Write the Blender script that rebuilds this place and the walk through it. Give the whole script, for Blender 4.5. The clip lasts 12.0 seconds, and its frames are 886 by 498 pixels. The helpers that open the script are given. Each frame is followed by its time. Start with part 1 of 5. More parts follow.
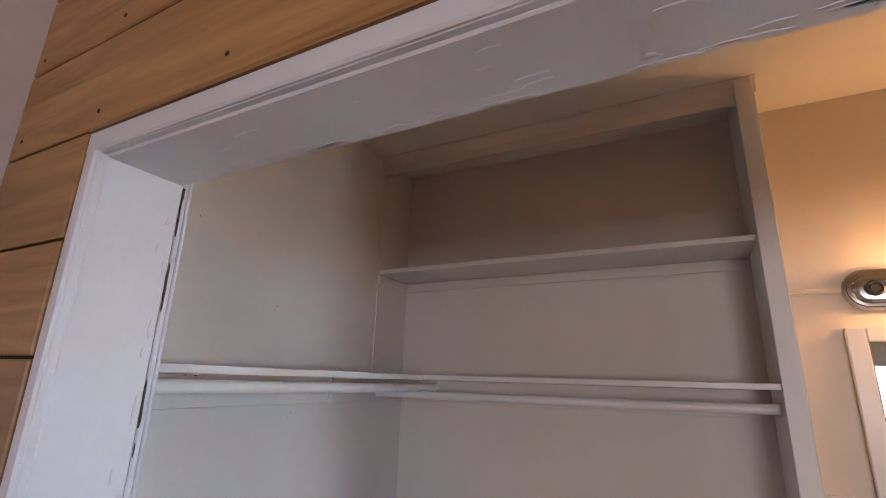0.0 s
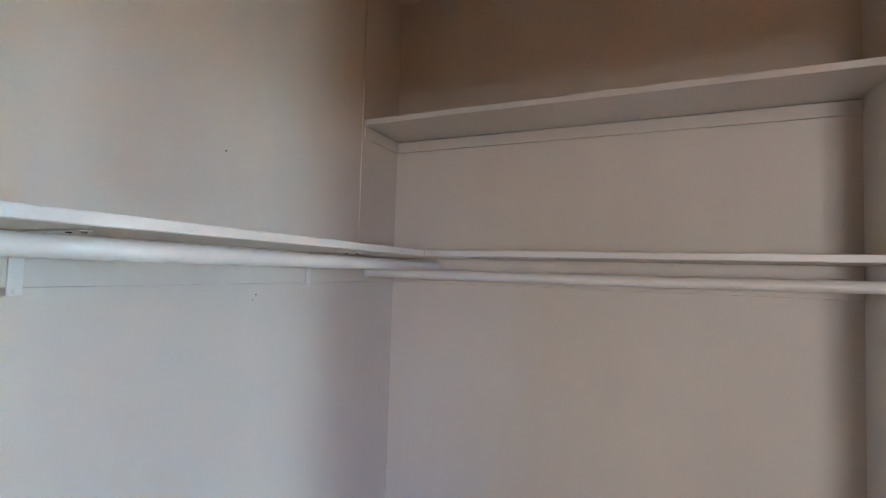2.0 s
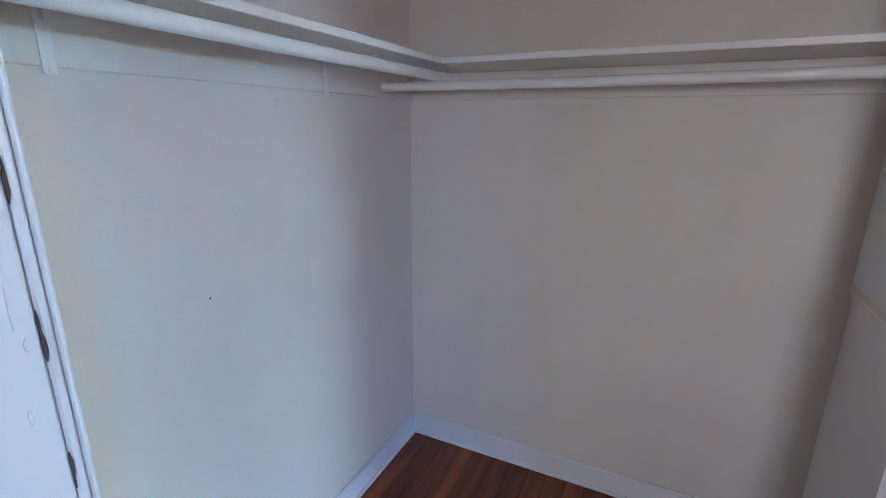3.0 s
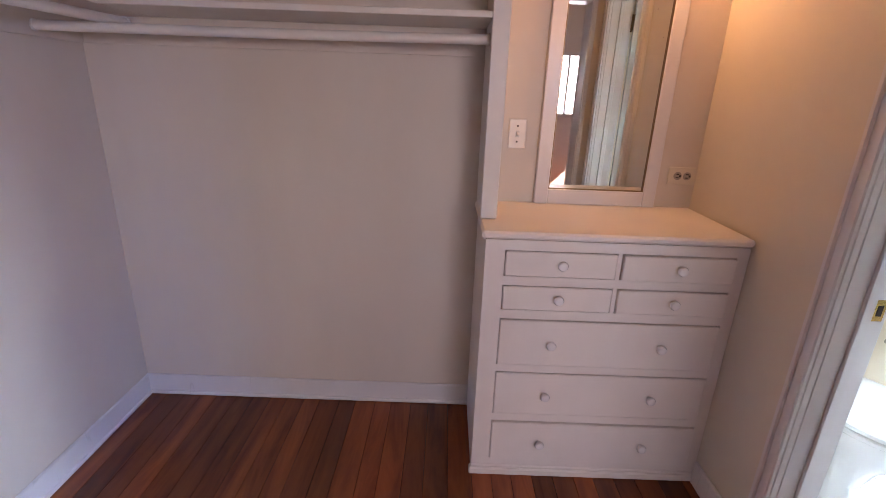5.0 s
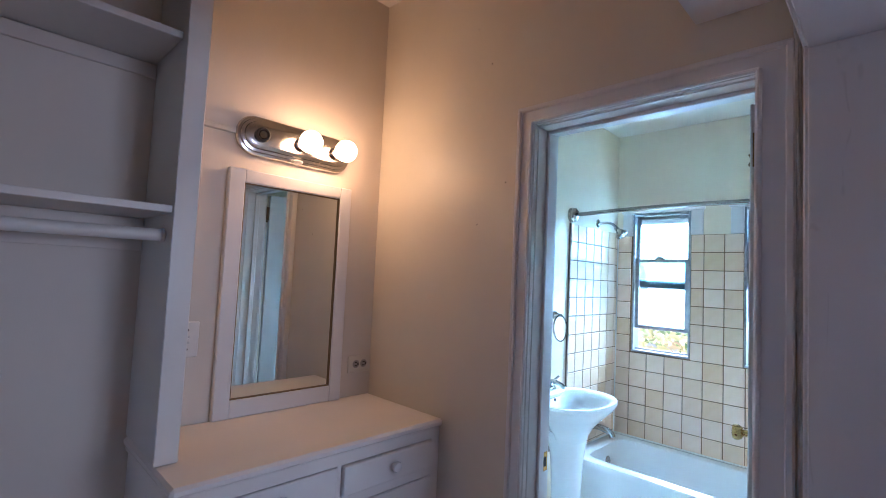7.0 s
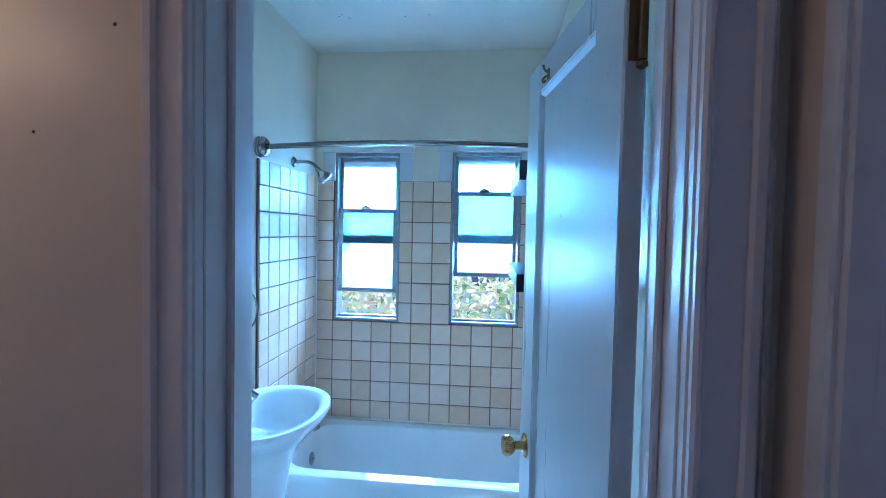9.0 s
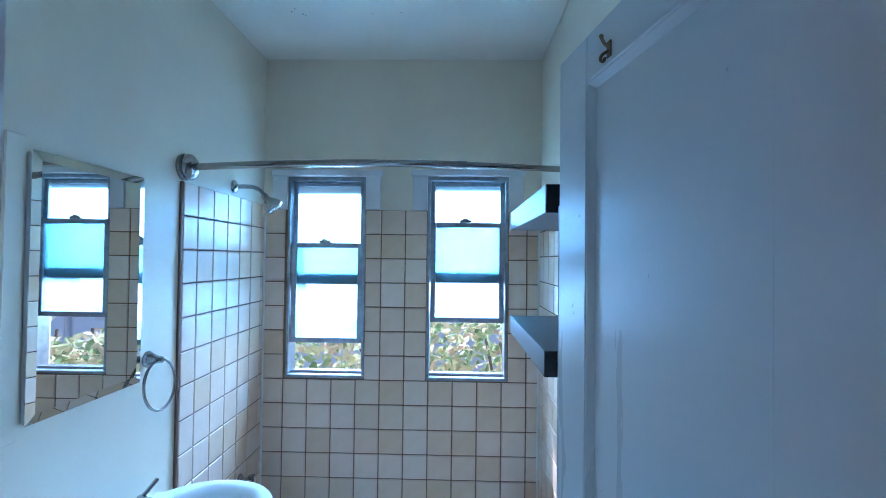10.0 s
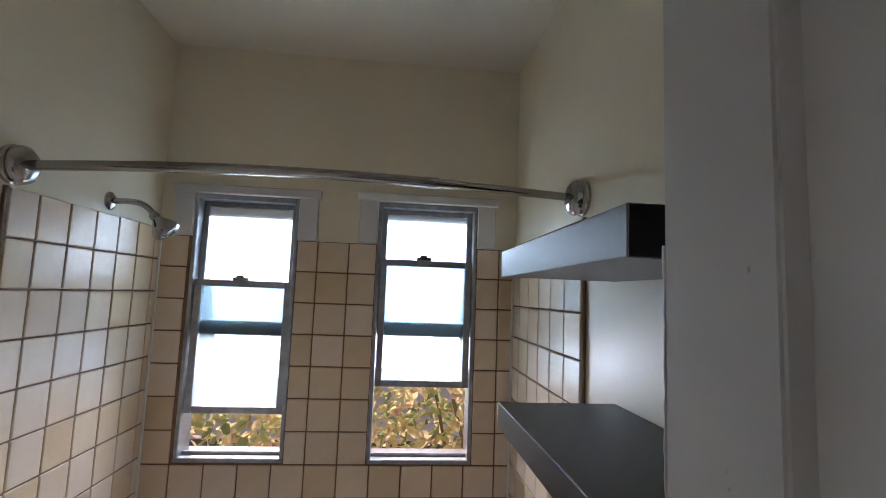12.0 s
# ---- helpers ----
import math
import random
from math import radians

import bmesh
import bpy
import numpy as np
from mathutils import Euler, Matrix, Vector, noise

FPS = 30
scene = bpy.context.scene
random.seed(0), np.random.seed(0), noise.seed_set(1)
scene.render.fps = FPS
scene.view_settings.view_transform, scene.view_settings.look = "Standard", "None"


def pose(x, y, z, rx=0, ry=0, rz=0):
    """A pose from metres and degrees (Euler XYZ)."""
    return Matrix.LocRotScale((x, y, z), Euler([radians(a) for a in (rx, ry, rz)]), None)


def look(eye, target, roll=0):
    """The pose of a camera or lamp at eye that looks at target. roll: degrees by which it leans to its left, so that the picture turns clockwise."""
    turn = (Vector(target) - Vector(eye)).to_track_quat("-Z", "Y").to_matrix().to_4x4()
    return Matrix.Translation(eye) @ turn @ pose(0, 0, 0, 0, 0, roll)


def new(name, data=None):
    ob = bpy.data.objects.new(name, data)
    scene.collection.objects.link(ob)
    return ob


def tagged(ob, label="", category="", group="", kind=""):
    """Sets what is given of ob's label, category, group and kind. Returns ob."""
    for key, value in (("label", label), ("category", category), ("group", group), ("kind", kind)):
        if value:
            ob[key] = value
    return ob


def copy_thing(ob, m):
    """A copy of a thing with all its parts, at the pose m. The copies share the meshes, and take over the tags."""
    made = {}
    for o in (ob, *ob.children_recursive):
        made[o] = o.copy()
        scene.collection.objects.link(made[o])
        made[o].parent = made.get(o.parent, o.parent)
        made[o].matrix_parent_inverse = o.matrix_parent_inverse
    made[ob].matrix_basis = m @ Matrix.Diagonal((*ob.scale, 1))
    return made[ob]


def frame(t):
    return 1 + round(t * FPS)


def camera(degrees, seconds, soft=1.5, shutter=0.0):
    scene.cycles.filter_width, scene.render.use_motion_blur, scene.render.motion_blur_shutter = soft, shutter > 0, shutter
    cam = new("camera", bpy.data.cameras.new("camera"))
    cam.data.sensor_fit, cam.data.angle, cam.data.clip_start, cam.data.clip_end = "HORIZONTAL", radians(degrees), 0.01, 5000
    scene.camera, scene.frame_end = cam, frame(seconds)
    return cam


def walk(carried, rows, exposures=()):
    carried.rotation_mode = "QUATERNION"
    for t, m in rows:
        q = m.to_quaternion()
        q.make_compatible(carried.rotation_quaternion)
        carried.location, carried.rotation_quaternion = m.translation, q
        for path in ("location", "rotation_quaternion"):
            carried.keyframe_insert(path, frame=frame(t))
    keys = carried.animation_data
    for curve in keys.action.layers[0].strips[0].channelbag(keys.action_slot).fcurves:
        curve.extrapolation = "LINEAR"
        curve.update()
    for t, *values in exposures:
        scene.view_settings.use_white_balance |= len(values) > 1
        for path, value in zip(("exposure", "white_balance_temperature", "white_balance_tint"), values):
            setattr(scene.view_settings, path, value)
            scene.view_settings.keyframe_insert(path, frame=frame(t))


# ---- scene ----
cam = camera(87.1, 12.0, 0.85)
PATH = [
    (0, (1.301, -2.063, 1.664), (0.401, -0.361, 2.205), 1.7),
    (0.5, (1.192, -1.922, 1.68), (0.312, -0.232, 2.288), 2.0),
    (1, (1.1, -1.797, 1.698), (0.264, -0.098, 2.342), 2.1),
    (1.5, (1.01, -1.723, 1.704), (0.205, 0.029, 2.235), 1.6),
    (2, (0.975, -1.698, 1.616), (0.167, 0.129, 1.707), 1.7),
    (2.4, (0.975, -1.709, 1.519), (0.154, 0.092, 1.232), 1.1),
    (2.7, (0.97, -1.72, 1.495), (0.131, 0.04, 1.049), 1.0),
    (4.3, (1.321, -1.936, 1.42), (0.698, -0.15, 0.757), 0.5),
    (4.5, (1.358, -1.938, 1.425), (0.888, -0.119, 0.739), 0.6),
    (5, (1.403, -1.921, 1.439), (1.403, -0.027, 0.796), 2.1),
    (5.5, (1.343, -1.893, 1.42), (1.863, -0.004, 1.018), 3.0),
    (6, (1.187, -1.811, 1.504), (2.107, -0.039, 1.376), 2.4),
    (6.5, (1.122, -1.745, 1.527), (2.304, -0.132, 1.535), 2.7),
    (7, (1.161, -1.657, 1.529), (2.588, -0.261, 1.647), 2.7),
    (7.5, (1.29, -1.503, 1.537), (2.965, -0.418, 1.673), 1.9),
    (7.7, (1.349, -1.441, 1.537), (3.111, -0.501, 1.645), 1.7),
    (9.3, (1.991, -1.167, 1.62), (3.984, -1.035, 1.519), 1.0),
    (9.5, (2.082, -1.148, 1.636), (4.076, -1.04, 1.531), 0.9),
    (10, (2.277, -1.1, 1.655), (4.276, -1.049, 1.696), 0.7),
    (10.5, (2.383, -1.049, 1.664), (4.374, -0.996, 1.842), 0.5),
    (11, (2.476, -1.067, 1.697), (4.452, -1.061, 2.006), 1.1),
    (11.2, (2.531, -1.066, 1.706), (4.502, -1.147, 2.033), 1.0),
    (11.5, (2.589, -1.080, 1.711), (4.555, -1.260, 2.034), 1.8),
    (12, (2.734, -1.049, 1.701), (4.715, -1.237, 1.898), 2.2),
]
EXPO = [
    (0.0, 2.45, 7500, 21), (1.0, 2.68, 7800, 17), (1.5, 2.8, 7900, 15), (2.0, 2.8, 7300, 14), (2.5, 2.7, 6300, 12), (4.4, 2.45, 6900, 31), (5.0, 2.55, 7800, 38), (5.5, 2.38, 7500, 38), (6.0, 2.07, 6600, 30), (6.5, 1.97, 6000, 25), (7.0, 1.93, 5450, 21), (7.7, 1.88, 5000, 16),
    (9.3, 1.2, 4400, 17), (10.0, 0.95, 4850, 22), (10.5, 0.6, 5350, 28), (11.2, 0.15, 6500, 33), (12.0, 0.08, 8500, 46),
]
walk(cam, [(t, look(eye, target, roll)) for t, eye, target, roll in PATH], EXPO)

# ---- world, sun and large lights ----
SUN_FROM = Vector((1.0, 0.5, 1.0)).normalized()
world = bpy.data.worlds.new("world")
scene.world = world
world.use_nodes = True
wn = world.node_tree
sky = wn.nodes.new("ShaderNodeTexSky")
sky.sky_type, sky.sun_disc = "NISHITA", False
sky.sun_elevation = math.asin(SUN_FROM.z)
sky.sun_rotation = math.atan2(SUN_FROM.x, SUN_FROM.y)
wn.links.new(sky.outputs[0], wn.nodes["Background"].inputs[0])
wn.nodes["Background"].inputs[1].default_value = 0.15


def lamp(name, kind, energy, color, m, size=None, size_y=None, angle=None, spread=None):
    d = bpy.data.lights.new(name, kind)
    d.energy, d.color = energy, color
    if kind == "AREA":
        d.shape, d.size, d.size_y = "RECTANGLE", size, size_y
        d.spread = radians(spread or 180)
    if angle:
        d.angle = radians(angle)
    ob = new(name, d)
    ob.matrix_world = m
    return ob


lamp("sun", "SUN", 5.0, (1.0, 0.95, 0.87), look(SUN_FROM * 20, (0, 0, 0)), angle=0.5)
# daylight in the bathroom's two windows and in the bedroom's windows
BATH_SKY = (0.48, 0.77, 1.0)
# the sky's light slants down through the panes
lamp("daylight_1", "AREA", 15.0, BATH_SKY, look((4.83, -0.45, 1.64), (0, -0.45, -0.30)), 0.37, 0.74, spread=95)
lamp("daylight_2", "AREA", 18.5, BATH_SKY, look((4.83, -1.16, 1.68), (0, -1.16, -0.26)), 0.37, 0.70, spread=95)
# narrow blue beam behind an unseen window, added to tint the closet's side wall
lamp("daylight_4", "AREA", 2.0, (0.05, 0.33, 1.0), look((4.95, -4.02, 1.82), (0.0, -0.65, -0.1)), 0.6, 0.75, spread=46)
lamp("daylight_3", "AREA", 11.0, (0.72, 0.82, 1.0), look((2.6, -5.18, 1.57), (2.6, 0, 1.2)), 1.3, 0.8)


# ---- mesh helpers ----
def link(name, bm, material, parent=None, label="", smooth=False):
    me = bpy.data.meshes.new(name)
    bmesh.ops.recalc_face_normals(bm, faces=bm.faces[:])
    bm.to_mesh(me)
    bm.free()
    me.materials.append(material)
    if smooth:
        me.polygons.foreach_set("use_smooth", [True] * len(me.polygons))
        me.set_sharp_from_angle(angle=radians(38))
    ob = new(name, me)
    if parent:
        ob.parent = parent
    if label:
        ob["label"] = label
    return ob


def part(name, bm, material, parent, label="", smooth=False):
    return link(name, bm, material, parent, label, smooth)


def empty(name, label, category, group="", kind="", m=None):
    ob = new(name)
    ob.empty_display_size = 0.1
    if m is not None:
        ob.matrix_world = m
    return tagged(ob, label, category, group, kind)


def box(x0, x1, y0, y1, z0, z1, bev=0.0, bm=None, seg=1):
    bm = bm or bmesh.new()
    v = [bm.verts.new(p) for p in ((x0, y0, z0), (x1, y0, z0), (x1, y1, z0), (x0, y1, z0), (x0, y0, z1), (x1, y0, z1), (x1, y1, z1), (x0, y1, z1))]
    fs = [bm.faces.new([v[i] for i in q]) for q in ((3, 2, 1, 0), (4, 5, 6, 7), (0, 1, 5, 4), (1, 2, 6, 5), (2, 3, 7, 6), (3, 0, 4, 7))]
    if bev:
        es = list({e for f in fs for e in f.edges})
        bmesh.ops.bevel(bm, geom=es, offset=bev, segments=seg, affect="EDGES", profile=0.6)
    return bm


def boxes(rows, bev=0.0):
    bm = bmesh.new()
    for r in rows:
        box(*r, bev=bev, bm=bm)
    return bm


def loft(rings, bm=None, cap0=True, cap1=True):
    bm = bm or bmesh.new()
    vs = [[bm.verts.new(p) for p in r] for r in rings]
    n = len(vs[0])
    for a, b in zip(vs, vs[1:]):
        for i in range(n):
            bm.faces.new((a[i], a[(i + 1) % n], b[(i + 1) % n], b[i]))
    if cap0:
        bm.faces.new(vs[0][::-1])
    if cap1:
        bm.faces.new(vs[-1])
    return bm


def oval(cx, cy, a, b, z, n=40, power=2.0):
    out = []
    for i in range(n):
        t = 2 * math.pi * i / n
        c, s = math.cos(t), math.sin(t)
        out.append((cx + a * math.copysign(abs(c) ** (2 / power), c), cy + b * math.copysign(abs(s) ** (2 / power), s), z))
    return out


def lathe(profile, m=None, n=20, bm=None):
    """Profile rows (radius, height) turned about z, then placed by m."""
    m = m or Matrix()
    rings = [[m @ Vector((r * math.cos(2 * math.pi * i / n), r * math.sin(2 * math.pi * i / n), h)) for i in range(n)] for r, h in profile]
    return loft(rings, bm)


def tube(pts, r, n=10, bm=None):
    pts = [Vector(p) for p in pts]
    rings, side = [], None
    for i, p in enumerate(pts):
        d = (pts[min(i + 1, len(pts) - 1)] - pts[max(i - 1, 0)]).normalized()
        if side is None:
            side = d.orthogonal().normalized()
        side = (side - d * side.dot(d)).normalized()
        up = d.cross(side)
        rings.append([p + r * (math.cos(2 * math.pi * k / n) * side + math.sin(2 * math.pi * k / n) * up) for k in range(n)])
    return loft(rings, bm)


def arc(a, b, c, n=10):
    """A smooth bend from a by way of b to c."""
    a, b, c = Vector(a), Vector(b), Vector(c)
    return [(1 - t) ** 2 * a + 2 * t * (1 - t) * b + t * t * c for t in (i / n for i in range(n + 1))]


def facing(p, d):
    """A placing whose z axis points along d."""
    return Matrix.Translation(p) @ Vector(d).to_track_quat("Z", "Y").to_matrix().to_4x4()


# ---- materials ----
def shade(name, rough=0.5, metal=0.0):
    m = bpy.data.materials.new(name)
    m.use_nodes = True
    b = m.node_tree.nodes["Principled BSDF"]
    b.inputs["Roughness"].default_value, b.inputs["Metallic"].default_value = rough, metal
    return m, m.node_tree, b


def add(nt, kind, **values):
    n = nt.nodes.new(kind)
    for k, v in values.items():
        n.inputs[k].default_value = v
    return n


def noise_of(nt, scale, detail=4.0, stretch=(1, 1, 1), rough=0.55):
    tc = nt.nodes.new("ShaderNodeTexCoord")
    mp = nt.nodes.new("ShaderNodeMapping")
    mp.inputs["Scale"].default_value = stretch
    nz = add(nt, "ShaderNodeTexNoise", Scale=scale, Detail=detail, Roughness=rough)
    nt.links.new(tc.outputs["Object"], mp.inputs[0])
    nt.links.new(mp.outputs[0], nz.inputs["Vector"])
    return nz


def ramp(nt, source, stops):
    r = nt.nodes.new("ShaderNodeValToRGB")
    while len(r.color_ramp.elements) < len(stops):
        r.color_ramp.elements.new(0.5)
    for e, (at, col) in zip(r.color_ramp.elements, stops):
        e.position, e.color = at, (*col, 1)
    nt.links.new(source, r.inputs[0])
    return r


def bump(nt, b, source, strength, distance, chain=None):
    n = add(nt, "ShaderNodeBump", Strength=strength, Distance=distance)
    nt.links.new(source, n.inputs["Height"])
    if chain:
        nt.links.new(chain.outputs[0], n.inputs["Normal"])
    nt.links.new(n.outputs[0], b.inputs["Normal"])
    return n


def tone(c, k):
    return tuple(min(1.0, x * k) for x in c)


def paint(name, color, rough=0.45, var=0.07, relief=0.25, stretch=(1, 1, 1), grain=180.0, blotch=2.2, dirt=None, cracks=0.0):
    """Brushed or rolled house paint: large soft patches, fine orange-peel relief, gloss that varies."""
    m, nt, b = shade(name, rough)
    big = noise_of(nt, blotch, 5, stretch)
    r = ramp(nt, big.outputs[0], [(0.3, tone(color, 1 - var)), (0.7, tone(color, 1 + var))])
    out = r.outputs[0]
    if dirt:
        spots = noise_of(nt, dirt[0], 8, stretch, 0.7)
        sr = ramp(nt, spots.outputs[0], [(dirt[1], (0, 0, 0)), (dirt[1] + 0.05, (1, 1, 1))])
        mix = nt.nodes.new("ShaderNodeMixRGB")
        mix.inputs[2].default_value = (*dirt[2], 1)
        nt.links.new(sr.outputs[0], mix.inputs[0])
        nt.links.new(out, mix.inputs[1])
        out = mix.outputs[0]
    nt.links.new(out, b.inputs["Base Color"])
    fine = noise_of(nt, grain, 3, stretch)
    mid = noise_of(nt, 14.0, 4, stretch)
    first = bump(nt, b, mid.outputs[0], relief, 0.0009)
    bump(nt, b, fine.outputs[0], relief, 0.0008, first)
    if cracks:
        line = noise_of(nt, 5.5, 3, stretch, 0.6)
        band = ramp(nt, line.outputs[0], [(0.490, (0, 0, 0)), (0.498, (1, 1, 1)), (0.506, (0, 0, 0))])
        where = ramp(nt, noise_of(nt, 7.0, 3).outputs[0], [(0.56, (0, 0, 0)), (0.60, (1, 1, 1))])
        both = add(nt, "ShaderNodeMath")
        both.operation = "MULTIPLY"
        nt.links.new(band.outputs[0], both.inputs[0])
        nt.links.new(where.outputs[0], both.inputs[1])
        amount = add(nt, "ShaderNodeMath")
        amount.operation = "MULTIPLY"
        amount.inputs[1].default_value = cracks
        nt.links.new(both.outputs[0], amount.inputs[0])
        over = nt.nodes.new("ShaderNodeMixRGB")
        over.inputs[2].default_value = (0.22, 0.20, 0.18, 1)
        nt.links.new(amount.outputs[0], over.inputs[0])
        nt.links.new(out, over.inputs[1])
        nt.links.new(over.outputs[0], b.inputs["Base Color"])
    gl = ramp(nt, mid.outputs[0], [(0.3, (rough * 0.85,) * 3), (0.7, (min(1, rough * 1.2),) * 3)])
    nt.links.new(gl.outputs[0], b.inputs["Roughness"])
    return m


def timber(name, dark, light, rough, stretch, rings=6.0, per_piece=0.35, knots=False):
    """Boards with long grain, changing from piece to piece."""
    m, nt, b = shade(name, rough)
    info = nt.nodes.new("ShaderNodeObjectInfo")
    tc = nt.nodes.new("ShaderNodeTexCoord")
    mp = nt.nodes.new("ShaderNodeMapping")
    mp.inputs["Scale"].default_value = stretch
    off = add(nt, "ShaderNodeMath")
    off.operation = "MULTIPLY"
    off.inputs[1].default_value = 31.0
    nt.links.new(info.outputs["Random"], off.inputs[0])
    nt.links.new(tc.outputs["Object"], mp.inputs[0])
    nt.links.new(off.outputs[0], mp.inputs["Location"])
    g = add(nt, "ShaderNodeTexNoise", Scale=rings, Detail=7.0, Roughness=0.62, Distortion=0.6)
    nt.links.new(mp.outputs[0], g.inputs["Vector"])
    r = ramp(nt, g.outputs[0], [(0.28, dark), (0.5, tuple((a + c) / 2 for a, c in zip(dark, light))), (0.74, light)])
    hsv = nt.nodes.new("ShaderNodeHueSaturation")
    val = add(nt, "ShaderNodeMapRange")
    val.inputs["To Min"].default_value, val.inputs["To Max"].default_value = 1 - per_piece, 1 + per_piece
    nt.links.new(info.outputs["Random"], val.inputs["Value"])
    nt.links.new(val.outputs[0], hsv.inputs["Value"])
    nt.links.new(r.outputs[0], hsv.inputs["Color"])
    out = hsv.outputs[0]
    if knots:
        v = add(nt, "ShaderNodeTexVoronoi", Scale=2.6)
        kmap = nt.nodes.new("ShaderNodeMapping")
        kmap.inputs["Scale"].default_value = (1.0, 3.0, 2.6)
        nt.links.new(tc.outputs["Object"], kmap.inputs[0])
        nt.links.new(off.outputs[0], kmap.inputs["Location"])
        nt.links.new(kmap.outputs[0], v.inputs["Vector"])
        kr = ramp(nt, v.outputs["Distance"], [(0.02, (0.75, 0.75, 0.75)), (0.11, (0, 0, 0))])
        mix = nt.nodes.new("ShaderNodeMixRGB")
        mix.inputs[2].default_value = (*tone(dark, 0.55), 1)
        nt.links.new(kr.outputs[0], mix.inputs[0])
        nt.links.new(out, mix.inputs[1])
        out = mix.outputs[0]
    nt.links.new(out, b.inputs["Base Color"])
    bump(nt, b, g.outputs[0], 0.25, 0.002)
    return m


def metal_of(name, color, rough, streak=(1, 1, 40)):
    m, nt, b = shade(name, rough, 1.0)
    n = noise_of(nt, 30, 3, streak)
    r = ramp(nt, n.outputs[0], [(0.3, tone(color, 0.85)), (0.7, color)])
    nt.links.new(r.outputs[0], b.inputs["Base Color"])
    g = ramp(nt, n.outputs[0], [(0.3, (rough * 0.7,) * 3), (0.7, (rough * 1.5,) * 3)])
    nt.links.new(g.outputs[0], b.inputs["Roughness"])
    return m


def plain(name, color, rough=0.5, metal=0.0, var=0.12, scale=40.0):
    m, nt, b = shade(name, rough, metal)
    n = noise_of(nt, scale, 4)
    r = ramp(nt, n.outputs[0], [(0.3, tone(color, 1 - var)), (0.7, tone(color, 1 + var))])
    nt.links.new(r.outputs[0], b.inputs["Base Color"])
    bump(nt, b, n.outputs[0], 0.1, 0.0005)
    return m


def glaze(name, low, high, rough=0.16):
    """Glazed tile: colour changes from piece to piece and softly within each."""
    m, nt, b = shade(name, rough)
    info = nt.nodes.new("ShaderNodeObjectInfo")
    geo = nt.nodes.new("ShaderNodeNewGeometry")
    plus = add(nt, "ShaderNodeMath")
    nt.links.new(info.outputs["Random"], plus.inputs[0])
    nt.links.new(geo.outputs["Random Per Island"], plus.inputs[1])
    fr = add(nt, "ShaderNodeMath")
    fr.operation = "FRACT"
    nt.links.new(plus.outputs[0], fr.inputs[0])
    n = noise_of(nt, 9.0, 5)
    avg = add(nt, "ShaderNodeMath")
    avg.operation = "MULTIPLY_ADD"
    avg.inputs[1].default_value = 0.55
    nt.links.new(fr.outputs[0], avg.inputs[0])
    half = add(nt, "ShaderNodeMath")
    half.operation = "MULTIPLY"
    half.inputs[1].default_value = 0.5
    nt.links.new(n.outputs[0], half.inputs[0])
    nt.links.new(half.outputs[0], avg.inputs[2])
    r = ramp(nt, avg.outputs[0], [(0.15, low), (0.85, high)])
    nt.links.new(r.outputs[0], b.inputs["Base Color"])
    n2 = noise_of(nt, 22.0, 3)
    bump(nt, b, n2.outputs[0], 0.12, 0.003)
    return m


def glass_clear(name):
    m, nt, b = shade(name, 0.02)
    b.inputs["Base Color"].default_value = (0.95, 0.98, 0.97, 1)
    b.inputs["Transmission Weight"].default_value = 1.0
    b.inputs["IOR"].default_value = 1.1
    return m


def glass_frosted(name, low, high, clear=0.8):
    """Obscure glass: light comes through scattered."""
    m, nt, b = shade(name, 0.35)
    n = noise_of(nt, 26.0, 4)
    r = ramp(nt, n.outputs[0], [(0.3, low), (0.7, high)])
    tr = nt.nodes.new("ShaderNodeBsdfTranslucent")
    nt.links.new(r.outputs[0], tr.inputs[0])
    b.inputs["Base Color"].default_value = (0.20, 0.25, 0.27, 1)
    # half of the light is scattered fully, half only blurred, so that a rail close behind shows as a soft band
    rf = add(nt, "ShaderNodeBsdfRefraction", Roughness=0.22, IOR=1.12)
    nt.links.new(r.outputs[0], rf.inputs[0])
    soft = add(nt, "ShaderNodeMixShader", Fac=clear)
    nt.links.new(tr.outputs[0], soft.inputs[1])
    nt.links.new(rf.outputs[0], soft.inputs[2])
    mix = add(nt, "ShaderNodeMixShader", Fac=0.9)
    nt.links.new(b.outputs[0], mix.inputs[1])
    nt.links.new(soft.outputs[0], mix.inputs[2])
    nt.links.new(mix.outputs[0], nt.nodes["Material Output"].inputs[0])
    bump(nt, b, n.outputs[0], 0.3, 0.003)
    return m


def glow(name, color, strength):
    m, nt, b = shade(name, 0.3)
    b.inputs["Base Color"].default_value = (0.9, 0.9, 0.88, 1)
    b.inputs["Emission Color"].default_value = (*color, 1)
    b.inputs["Emission Strength"].default_value = strength
    return m


def mirror_of(name):
    m, nt, b = shade(name, 0.012, 1.0)
    n = noise_of(nt, 3.0, 2)
    r = ramp(nt, n.outputs[0], [(0.3, (0.80, 0.83, 0.81)), (0.7, (0.83, 0.86, 0.84))])
    nt.links.new(r.outputs[0], b.inputs["Base Color"])
    return m


